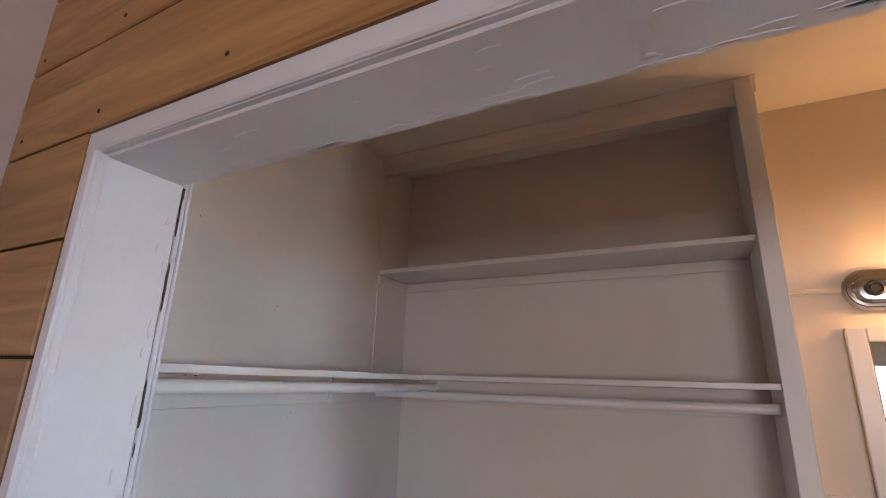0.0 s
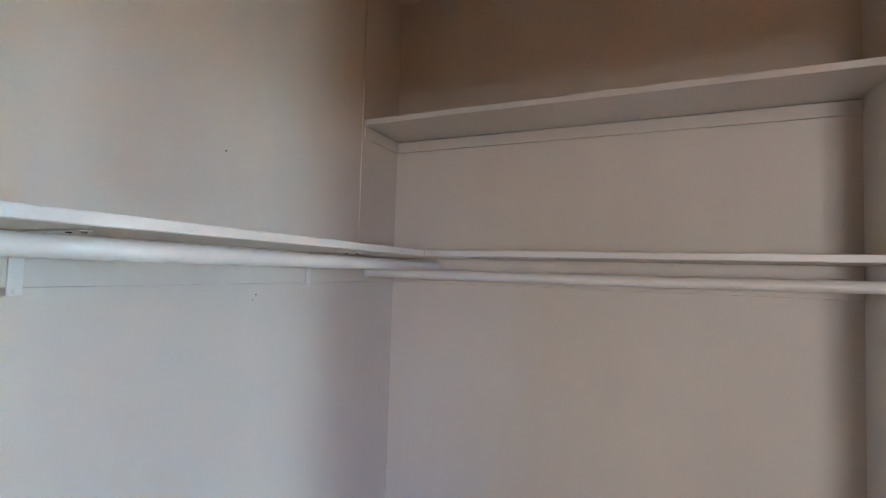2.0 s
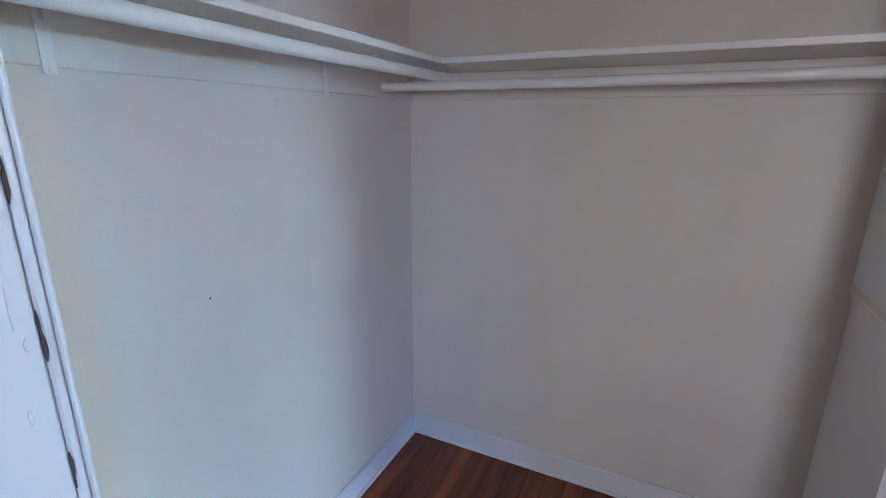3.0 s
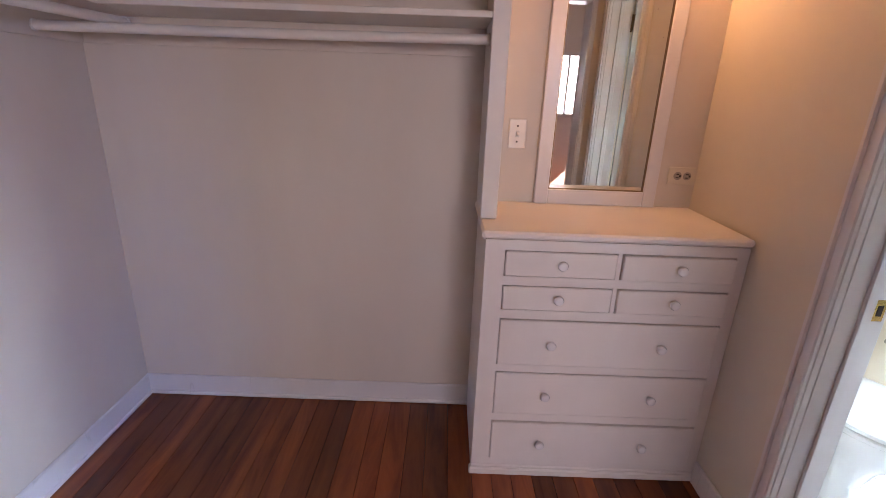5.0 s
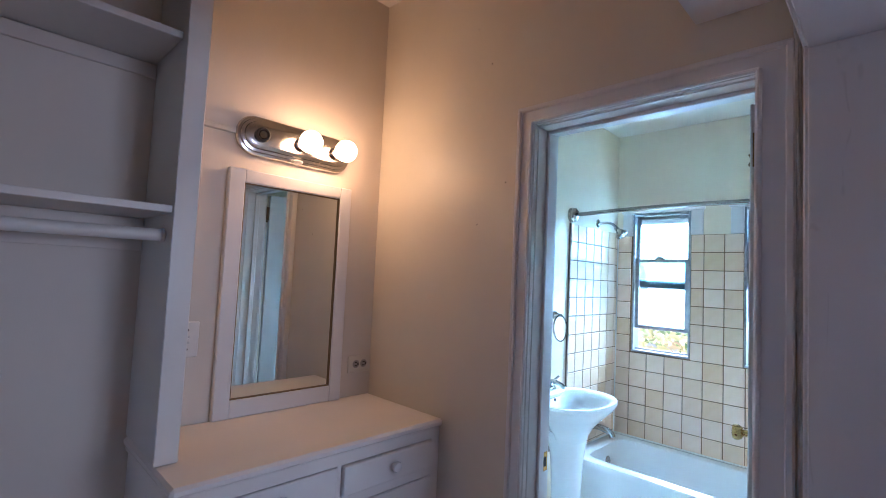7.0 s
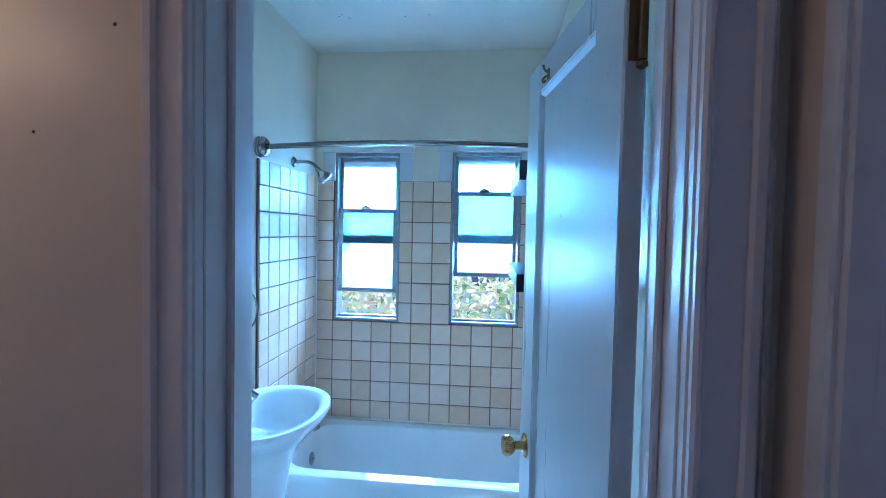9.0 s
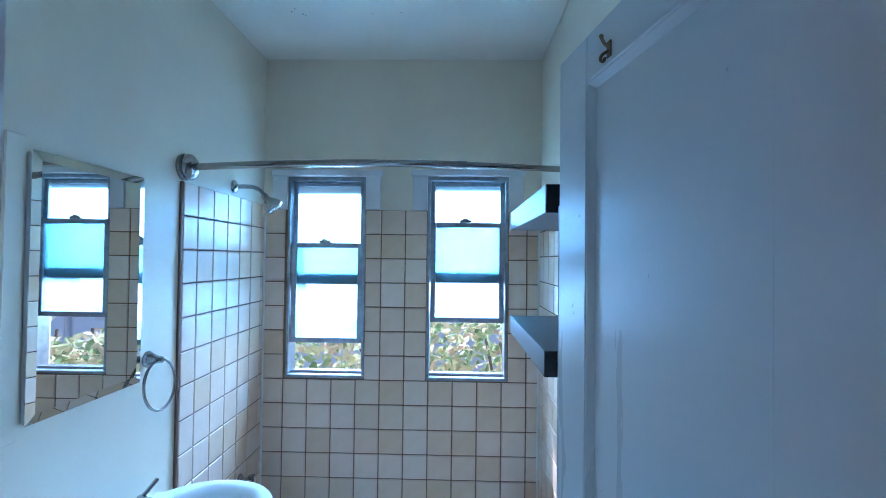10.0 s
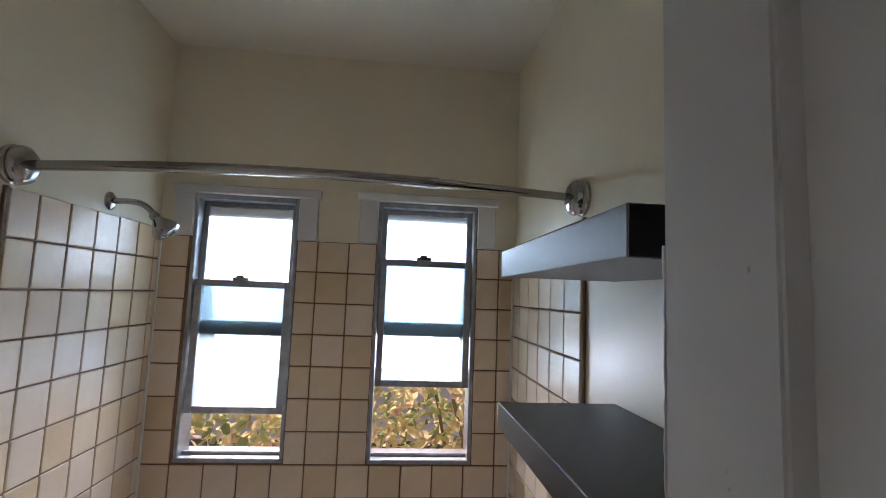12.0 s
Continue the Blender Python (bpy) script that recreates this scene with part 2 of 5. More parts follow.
M_WALL = paint("cream_wall_paint", (0.66, 0.60, 0.50), 0.42, 0.04, 0.22)
M_CLOSET = paint("closet_wall_paint", (0.65, 0.58, 0.50), 0.5, 0.05, 0.22, (1, 1, 0.35))
M_TRIM = paint("white_trim_paint", (0.68, 0.66, 0.65), 0.36, 0.05, 0.3, (1, 1, 0.2), 90.0, 3.0, None, 0.2)
M_CASING = paint("casing_gloss_paint", (0.68, 0.66, 0.65), 0.32, 0.03, 0.12, (1, 1, 0.3), 120.0, 2.0)
M_SHELF = paint("shelf_paint", (0.70, 0.67, 0.62), 0.4, 0.06, 0.25, (1, 1, 1), 120.0, 3.5)
M_DRESSER = paint("dresser_paint", (0.76, 0.71, 0.66), 0.36, 0.05, 0.25, (1, 1, 1), 120.0, 3.5)
M_CEIL = paint("ceiling_paint", (0.70, 0.66, 0.58), 0.6, 0.04, 0.2)
M_BATH = paint("bathroom_wall_paint", (0.78, 0.69, 0.535), 0.37, 0.05, 0.25)
M_BATH_CEIL = paint("bathroom_ceiling_paint", (0.80, 0.74, 0.635), 0.4, 0.05, 0.25)
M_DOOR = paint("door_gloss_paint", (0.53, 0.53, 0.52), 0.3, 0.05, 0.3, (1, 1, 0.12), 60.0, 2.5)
M_BED = paint("bedroom_wall_paint", (0.72, 0.66, 0.62), 0.5, 0.04, 0.2)
M_PINE = timber("pine_planks", (0.24, 0.10, 0.032), (0.54, 0.29, 0.105), 0.42, (0.55, 6, 6), 4.0, 0.18, True)
M_FLOOR = timber("red_brown_floorboards", (0.10, 0.017, 0.005), (0.32, 0.078, 0.019), 0.2, (4, 0.5, 4), 3.0, 0.45)
M_GAP = plain("dark_joint", (0.03, 0.02, 0.015), 0.9)
M_GROUT = plain("brown_grout", (0.24, 0.135, 0.07), 0.85, 0, 0.25, 14.0)
M_TILE = glaze("beige_glazed_tile", (0.66, 0.45, 0.26), (0.80, 0.63, 0.51), 0.30)
M_HEX = glaze("white_hex_tile", (0.62, 0.62, 0.58), (0.76, 0.77, 0.74), 0.22)
M_HEXGROUT = plain("grey_grout", (0.32, 0.32, 0.30), 0.8)
M_PORC = plain("white_porcelain", (0.80, 0.82, 0.82), 0.06, 0, 0.02, 4.0)
M_TUB = plain("white_enamel", (0.78, 0.79, 0.77), 0.10, 0, 0.03, 5.0)
M_CHROME = metal_of("chrome", (0.48, 0.49, 0.50), 0.10)
M_NICKEL = metal_of("brushed_nickel", (0.58, 0.55, 0.51), 0.18, (40, 1, 1))
M_STEEL = metal_of("brushed_steel", (0.40, 0.39, 0.375), 0.15, (1, 30, 1))
M_BRASS = metal_of("aged_brass", (0.62, 0.42, 0.16), 0.22)
M_BRASS_OLD = metal_of("dark_brass", (0.22, 0.15, 0.08), 0.4)
M_BLACK = plain("black_shelf_laminate", (0.012, 0.013, 0.016), 0.38, 0, 0.2, 60.0)
M_RUBBER = plain("black_rubber", (0.02, 0.02, 0.02), 0.5)
M_PLASTIC = plain("white_plastic", (0.72, 0.68, 0.62), 0.3, 0, 0.03)
M_CABLE = plain("painted_cable", (0.58, 0.56, 0.52), 0.45)
M_CAULK = plain("white_caulk", (0.78, 0.77, 0.73), 0.4, 0, 0.06)
M_SASH = plain("grey_aluminium_sash", (0.33, 0.35, 0.37), 0.35, 0.6, 0.2, 25.0)
M_FROST = glass_frosted("frosted_glass", (0.44, 0.54, 0.57), (0.48, 0.58, 0.61))
M_FROST_THIN = glass_frosted("thin_frosted_glass", (0.68, 0.80, 0.83), (0.74, 0.85, 0.88), 0.7)
M_PALE = glass_frosted("pale_obscure_glass", (0.15, 0.14, 0.135), (0.19, 0.18, 0.17))
M_GLASS = glass_clear("clear_glass")
M_MIRROR = mirror_of("mirror_glass")
M_BULB = glow("lit_bulb", (1.0, 0.57, 0.26), 9.8)
M_SOCKET = plain("dark_socket", (0.05, 0.045, 0.04), 0.4)
M_DARKWOOD = timber("dark_brown_window_wood", (0.035, 0.012, 0.010), (0.075, 0.028, 0.022), 0.35, (6, 6, 1), 5.0, 0.1)
M_KNOB = plain("painted_knob", (0.76, 0.74, 0.73), 0.25, 0, 0.03)
M_NAIL = plain("rusty_nail", (0.06, 0.035, 0.025), 0.7)
M_RECEPT = plain("grey_receptacle", (0.34, 0.31, 0.28), 0.4)

# ---- structure: dressing closet, bathroom, bedroom ----
H, HB = 2.745, 2.66          # ceilings
XR, XB = 2.43, 2.545         # the wall with the bathroom door: its two faces
YI, YO = -1.533, -1.670       # the wall with the wide opening: its two faces
XJL, XJR, ZJ = 0.412, 2.33, 2.035
YL, YR, XW = -0.13, -1.53, 4.612   # bathroom: side walls and window wall
DY0, DY1, DZ = -0.826, -1.424, 2.03  # bathroom door opening


def structure(name, rows, material, label, category="wall"):
    return tagged(link(name, boxes(rows), material), label, category, kind="structure")


structure("wall_north", [(-0.12, XB, 0.0, 0.12, -0.1, H + 0.1)], M_CLOSET, "cream painted back wall of the dressing closet")
structure("wall_west", [(-0.12, 0.0, -1.53, 0.0, -0.1, H + 0.1)], M_CLOSET, "cream painted closet side wall in bluish daylight")
structure("wall_door", [(XR, XB, DY0, 0.0, -0.1, H + 0.1), (XR, XB, DY1, DY0, DZ, H + 0.1), (XR, XB, -1.68, DY1, -0.1, H + 0.1)], M_WALL,
          "cream painted wall with the bathroom doorway")
wall_front = structure("wall_opening", [(-0.12, XJL, YO, YI, -0.1, H + 0.1), (XJR, XR, YO, YI, -0.1, H + 0.1), (XJL, XJR, YO, YI, ZJ, H + 0.1)], M_CLOSET,
                       "painted wall with a wide cased opening to the bedroom")
tagged(link("ceiling", boxes([(-0.12, XB, YI, 0.12, H, H + 0.1), (0.0, 4.8, -5.1, YI, H, H + 0.1)]), M_CEIL), "cream painted plaster ceiling", "ceiling", kind="structure")
tagged(link("ceiling_bathroom", boxes([(XB, XW + 0.12, YR - 0.1, YL + 0.1, HB, HB + 0.18)]), M_BATH_CEIL), "pale glossy painted bathroom ceiling", "ceiling", kind="structure")
bath_n = structure("wall_bath_north", [(XB, XW + 0.12, YL, 0.0, -0.1, HB)], M_BATH, "pale cream bathroom wall with beige tile by the tub")
bath_s = structure("wall_bath_south", [(XB, XW + 0.12, YR - 0.12, YR, -0.1, HB)], M_BATH, "pale cream bathroom wall behind the black shelves")
W1 = (-0.255, -0.650, 1.055, 2.060)
W2 = (-0.962, -1.365, 1.052, 2.066)
bath_e = structure("wall_bath_east", [
    (XW, XW + 0.12, YR, YL, -0.1, 1.052), (XW, XW + 0.12, YR, YL, 2.066, HB), (XW, XW + 0.12, W1[0], YL, 1.052, 2.066),
    (XW, XW + 0.12, W2[0], W1[1], 1.052, 2.066), (XW, XW + 0.12, YR, W2[1], 1.052, 2.066)], M_BATH, "pale cream window wall above beige tile")
structure("wall_bedroom_west", [(-0.1, 0.05, -5.1, YO - 0.022, -0.1, H)], M_BED, "pinkish white bedroom side wall")
structure("wall_bedroom_south", [(0.05, 4.7, -5.1, -5.0, -0.1, 1.14), (0.05, 4.7, -5.1, -5.0, 2.0, H), (0.05, 1.9, -5.1, -5.0, 1.14, 2.0), (3.36, 4.7, -5.1, -5.0, 1.14, 2.0)],
          M_BED, "pinkish white bedroom wall with a bright window")
structure("wall_bedroom_east", [(4.7, 4.8, YR - 0.12, -2.22, -0.1, H), (4.7, 4.8, -3.1, -2.22, -0.1, 0.50), (4.7, 4.8, -3.1, -2.22, 2.147, H), (4.7, 4.8, -3.6, -3.1, -0.1, H),
          (4.7, 4.8, -4.3, -3.6, -0.1, 1.15), (4.7, 4.8, -4.3, -3.6, 2.05, H), (4.7, 4.8, -5.1, -4.3, -0.1, H)], M_BED, "pinkish white bedroom wall with dark-framed window")
structure("wall_bedroom_north", [(XR, 4.7, YO, YR - 0.12, -0.1, H)], M_BED, "pinkish white bedroom wall")

# ground outside, one sheet
tagged(link("ground", boxes([(-300, 400, -300, 300, -0.62, -0.5)]), plain("dry_soil", (0.22, 0.17, 0.12), 0.9, 0, 0.3, 1.5)), "dry brown soil and grass outside", "ground", kind="structure")
# unseen slab, added to stop direct sun above the windows' open gaps
tagged(link("unseen_eave", boxes([(4.74, 5.68, -3.2, 1.6, 2.32, 2.40)], 0.004), M_TRIM), "unseen white eave slab, added to keep sun off the bathroom panes", "eave", kind="structure")

# ---- floors ----
floor = tagged(link("floor", boxes([(-0.12, XB - 0.02, -5.1, 0.12, -0.1, -0.016), (XB - 0.02, 4.8, -5.1, YR - 0.12, -0.1, -0.016)]), M_GAP), "dark red-brown varnished floorboards", "floor", kind="structure")
bfloor = tagged(link("floor_bathroom", boxes([(XB - 0.02, XW, YR, YL, -0.1, -0.006)]), M_HEXGROUT), "white hexagon mosaic bathroom floor", "floor", kind="structure")
tagged(link("threshold", box(XR - 0.01, XB + 0.01, DY1, DY0, -0.006, 0.012, 0.005), M_FLOOR), "worn wooden door threshold", "threshold", kind="structure")


# ---- casings, jambs and skirting ----
def door_casing():
    x = XR
    rows = []
    for s, y in ((1, DY0), (-1, DY1)):
        wd = 0.064 if s > 0 else 0.074
        o = s * wd
        y0, y1 = sorted((y, y + o))
        rows.append(("upright", (x - 0.024, x, y0, y1, 0.0, DZ + 0.060), (x - 0.036, x - 0.02, *sorted((y + s * 0.002, y + s * 0.014)), 0.0, DZ + 0.012), (x - 0.032, x - 0.02, *sorted((y + s * (wd - 0.016), y + s * (wd + 0.002))), 0.0, DZ + 0.060)))
    rows.append(("head", (x - 0.0235, x, DY1 - 0.074, DY0 + 0.064, DZ + 0.0005, DZ + 0.062), (x - 0.035, x - 0.02, DY1 - 0.012, DY0 + 0.012, DZ + 0.002, DZ + 0.014), (x - 0.031, x - 0.02, DY1 - 0.075, DY0 + 0.065, DZ + 0.047, DZ + 0.064)))
    t = empty("door_casing", "white painted moulded casing round the bathroom doorway", "door casing", kind="structure")
    for name, *bs in rows:
        part(name, boxes(bs, 0.004), M_CASING, t)
    part("jamb", boxes([(x - 0.004, XB + 0.004, DY0 - 0.003, DY0 + 0.004, 0, DZ), (x - 0.0045, XB + 0.0045, DY1 - 0.004, DY1 + 0.003, 0, DZ), (x - 0.005, XB + 0.005, DY1, DY0, DZ - 0.004, DZ + 0.003)], 0.002), M_CASING, t)
    part("door_stop", boxes([(x + 0.045, x + 0.075, DY0 - 0.014, DY0 - 0.002, 0, DZ - 0.004), (x + 0.0452, x + 0.0748, DY1 + 0.002, DY1 + 0.014, 0, DZ - 0.004), (x + 0.0451, x + 0.0749, DY1 + 0.01, DY0 - 0.01, DZ - 0.016, DZ - 0.003)], 0.003), M_CASING, t)
    part("rear_casing", boxes([(XB, XB + 0.014, DY0 + 0.018, DY0 + 0.08, 0, DZ + 0.07), (XB, XB + 0.02, DY1 - 0.07, DY1 - 0.006, 0, DZ + 0.07), (XB, XB + 0.0195, DY1 - 0.07, DY0 + 0.07, DZ, DZ + 0.075)], 0.004), M_CASING, t)
    sp = part("strike_plate", boxes([(x + 0.078, x + 0.108, DY0 - 0.0060, DY0 - 0.0028, 0.915, 0.975)], 0.001), M_BRASS, t, "brass strike plate with a dark hole")
    part("latch_hole", boxes([(x + 0.086, x + 0.1, DY0 - 0.0070, DY0 - 0.0059, 0.930, 0.960)], 0.0003), M_GAP, sp)
    return t


door_casing()


def opening_casing():
    t = empty("opening_casing", "chipped white painted casing of the wide opening", "casing", kind="structure")
    y = YO
    part("upright", boxes([(XJL - 0.043, XJL + 0.002, y - 0.018, y, 0, ZJ + 0.043), (XJL - 0.016, XJL + 0.001, y - 0.023, y - 0.012, 0, ZJ + 0.003)], 0.004), M_TRIM, t)
    part("upright", boxes([(XJR - 0.002, XJR + 0.043, y - 0.024, y, 0, ZJ + 0.043), (XJR - 0.010, XJR + 0.006, y - 0.030, y - 0.018, 0, ZJ + 0.003)], 0.004), M_TRIM, t)
    part("head", boxes([(XJL - 0.044, XJR + 0.044, y - 0.0185, y - 0.0005, ZJ - 0.002, ZJ + 0.045), (XJL - 0.004, XJR + 0.004, y - 0.0235, y - 0.012, ZJ - 0.001, ZJ + 0.016)], 0.004), M_TRIM, t)
    part("jamb", boxes([(XJL - 0.016, XJL + 0.004, y - 0.004, YI + 0.004, 0, ZJ - 0.004)], 0.003), M_TRIM, t)
    part("jamb", boxes([(XJR - 0.004, XJR + 0.016, y - 0.004, YI + 0.004, 0, ZJ - 0.004)], 0.003), M_TRIM, t)
    part("soffit", boxes([(XJL, XJR, y - 0.0045, YI + 0.0045, ZJ - 0.006, ZJ + 0.012)], 0.003), M_TRIM, t)
    part("inner_trim", boxes([(XJL - 0.050, XJL + 0.002, YI + 0.0065, YI + 0.018, 0, ZJ + 0.03)], 0.003), M_TRIM, t, "cracked strip of old white trim")
    part("inner_strip", boxes([(XJL - 0.048, XJL - 0.001, YI + 0.0205, YI + 0.029, 0, ZJ + 0.03)], 0.003), M_TRIM, t)
    part("inner_trim", boxes([(XJR + 0.002, XJR + 0.03, YI, YI + 0.012, 0, ZJ + 0.03)], 0.003), M_TRIM, t)
    part("inner_head", boxes([(XJL - 0.05, XJR + 0.03, YI, YI + 0.0135, ZJ + 0.001, ZJ + 0.032)], 0.003), M_TRIM, t)
    rng = random.Random(8)
    # dark open joint between the jamb and the old trim, uneven along its length
    gap = bmesh.new()
    z = 0.1
    while z < ZJ - 0.06:
        n, ring = rng.randint(3, 14), []
        for k in range(n):
            w = (0.0008 + 0.0018 * rng.random()) * (0.25 if k in (0, n - 1) else 1)
            c = YI + 0.0055 + rng.uniform(-0.0008, 0.0008)
            zz = min(z + 0.012 * k, ZJ - 0.01)
            ring.append([(XJL + 0.0030, c - w, zz), (XJL + 0.0046, c - w, zz), (XJL + 0.0046, c + w, zz), (XJL + 0.0030, c + w, zz)])
        loft(ring, gap)
        z += 0.012 * n + rng.uniform(0.01, 0.12)
    part("open_joint", gap, M_NAIL, t, "dark uneven crack beside the old trim")
    # lifted flakes of old paint along the edges of the soffit and down the jamb
    flakes = bmesh.new()
    for k in range(100):
        n = rng.randint(6, 9)
        ln, wd = rng.uniform(0.006, 0.030) * (1.6 if rng.random() > 0.8 else 1), rng.uniform(0.0015, 0.005)
        if k < 85:
            px, py = rng.uniform(XJL + 0.03, XJR - 0.2), YI - 0.005 - abs(rng.gauss(0, 0.012))
            if rng.random() > 0.85:
                py = rng.uniform(YO + 0.01, YI)
            place = [(lambda a, b, h, px=px, py=py: (px + a, py + b, ZJ - 0.0058 - h))][0]
        else:
            pz, py = rng.uniform(1.0, ZJ - 0.05), YI - 0.004 - abs(rng.gauss(0, 0.014))
            place = [(lambda a, b, h, pz=pz, py=py: (XJL + 0.0038 + h, py + b, pz + a))][0]
        rad = [rng.uniform(0.6, 1.2) for _ in range(n)]
        low = [place(ln * r * math.cos(2 * math.pi * i / n), wd * r * math.sin(2 * math.pi * i / n), 0.0) for i, r in enumerate(rad)]
        top = [place(0.8 * ln * r * math.cos(2 * math.pi * i / n), 0.8 * wd * r * math.sin(2 * math.pi * i / n), 0.0011) for i, r in enumerate(rad)]
        loft([low, top], flakes)
    part("paint_flakes", flakes, M_TRIM, t, "lifted flakes of old white paint")["kind"] = "stuff"
    return t


opening_casing()


def skirting(name, rows):
    tagged(link(name, boxes(rows, 0.005), M_TRIM), "white painted wooden skirting board", "baseboard", kind="structure")


skirting("baseboard_north", [(0.0, 1.55, -0.014, 0, 0, 0.105), (0.0, 1.55, -0.024, 0, 0, 0.018)])
skirting("baseboard_west", [(0, 0.0135, YI, -0.014, 0, 0.104), (0, 0.0235, YI, -0.024, 0, 0.0175)])
skirting("baseboard_door", [(XR - 0.014, XR, DY0 + 0.066, -0.45, 0, 0.105)])
skirting("baseboard_bathroom", [(XB + 0.0, 3.93, YL - 0.012, YL, 0, 0.09)])

# board over the opening, on the closet side
over = empty("overhead_shelf", "pale painted storage shelf over the wide opening", "shelf")
part("board", box(0.69, XR - 0.012, YI + 0.0005, -1.292, 2.20, 2.222, 0.002), paint("overhead_shelf_paint", (0.74, 0.74, 0.76), 0.45, 0.03, 0.2), over)
for x in (0.72, 1.56, XR - 0.045):
    part("support", box(x, x + 0.018, YI + 0.0006, -1.34, 2.2225, 2.262, 0.002), M_SHELF, over)


# ---- closet: shelves, rods, divider ----
def shelf_board(name, label, b, cleats):
    t = empty(name, label, "shelf")
    part("board", box(*b, bev=0.002), M_SHELF, t)
    for c in cleats:
        part("cleat", box(*c, bev=0.002), M_CLOSET, t)
    return t


ZS = 1.682
shelf_board("closet_shelf", "cream painted wooden shelf along the side wall", (0.001, 0.284, YI + 0.002, -0.002, ZS - 0.02, ZS), [(0.0005, 0.013, YI + 0.003, -0.003, 1.565, ZS - 0.0205)])
shelf_board("closet_shelf", "cream painted wooden shelf along the back wall", (0.2845, 1.534, -0.292, -0.001, ZS - 0.0195, ZS + 0.0005), [(0.0135, 1.534, -0.013, -0.0005, 1.564, ZS - 0.0201)])
shelf_board("upper_shelf", "cream painted upper wooden shelf in the closet", (0.001, 1.534, -0.258, -0.001, 2.146, 2.167), [(0.0005, 1.534, -0.011, -0.0003, 2.100, 2.1415), (0.0003, 0.010, -0.256, -0.011, 2.098, 2.1413)])


def hanging_rod(label, a, b):
    t = empty("closet_rod", label, "rod")
    part("pole", tube([Vector(a).lerp(Vector(b), i / 10) + Vector((0, 0, -0.003 * math.sin(math.pi * i / 10))) for i in range(11)], 0.0165, 18), M_SHELF, t, smooth=True)
    d = (Vector(b) - Vector(a)).normalized()
    for p in (Vector(a), Vector(b) - d * 0.008):
        part("end_cup", lathe([(0.0185, 0), (0.020, 0.002), (0.020, 0.006), (0.0185, 0.008)], facing(p, d), 18), M_SHELF, t, smooth=True)
    return t


hanging_rod("white painted wooden hanging rod along the side wall", (0.238, YI + 0.003, 1.634), (0.238, -0.094, 1.631))
hanging_rod("white painted wooden hanging rod along the back wall", (0.0135, -0.228, 1.600), (1.534, -0.228, 1.605))


def shelf_bracket():
    t = empty("shelf_bracket", "white painted pressed-metal bracket under the closet shelf", "bracket", "brackets under the side shelf")
    part("wall_leg", boxes([(0.0132, 0.0162, -0.011, 0.011, 1.552, 1.66)], 0.001), M_SHELF, t)
    part("top_leg", boxes([(0.0165, 0.20, -0.010, 0.010, 1.6585, 1.6612)], 0.001), M_SHELF, t)
    part("gusset", boxes([(0.016, 0.03, -0.0015, 0.0015, 1.64, 1.659)], 0.0005), M_SHELF, t)
    for x in (0.19, 0.15):
        part("screw", lathe([(0.0045, 0), (0.0045, 0.0015), (0.002, 0.002)], facing((x, 0.004, 1.6584), (0, 0, -1)), 10), M_NAIL, t)
    part("screw", lathe([(0.004, 0), (0.004, 0.0015), (0.002, 0.002)], facing((0.0163, 0, 1.560), (1, 0, 0)), 10), M_SHELF, t)
    return t


br = shelf_bracket()
br.location = (0, -1.276, 0)
copy_thing(br, pose(0, -0.549, 0))

niche = empty("closet_face_frame", "cream painted face boards round the upper closet shelves", "trim", kind="structure")
part("top_rail", box(0.0, 1.535, -0.268, -0.250, 2.656, H, 0.003), M_CLOSET, niche)
cove = [(0.0, 0.052), (0.004, 0.040), (0.010, 0.026), (0.018, 0.014), (0.028, 0.006), (0.034, 0.004), (0.034, 0.0), (-0.004, 0.0)]
part("crown_moulding", loft([[(x, -0.266 - d, H - 0.0005 - h) for d, h in cove] for x in (0.0, 1.602)]), M_CLOSET, niche, smooth=True)
part("stile", box(0.0, 0.005, -0.268, -0.225, ZS + 0.001, 2.656, 0.002), M_CLOSET, niche)

divider = empty("closet_divider", "white painted upright board between closet and dresser", "divider", kind="structure")
part("panel", box(1.536, 1.584, -0.296, -0.001, 1.0115, H - 0.001, 0.002), M_SHELF, divider)
part("front_edge", box(1.533, 1.590, -0.305, -0.2965, 1.0115, H - 0.046, 0.002), M_SHELF, divider)


# ---- dresser ----
def knob(parent, x, y, z):
    part("knob", lathe([(0.008, 0), (0.007, 0.006), (0.010, 0.010), (0.0165, 0.015), (0.0175, 0.020), (0.0145, 0.026), (0.008, 0.0285), (0.001, 0.029)], facing((x, y, z), (0, -1, 0)), 20), M_KNOB, parent, smooth=True)


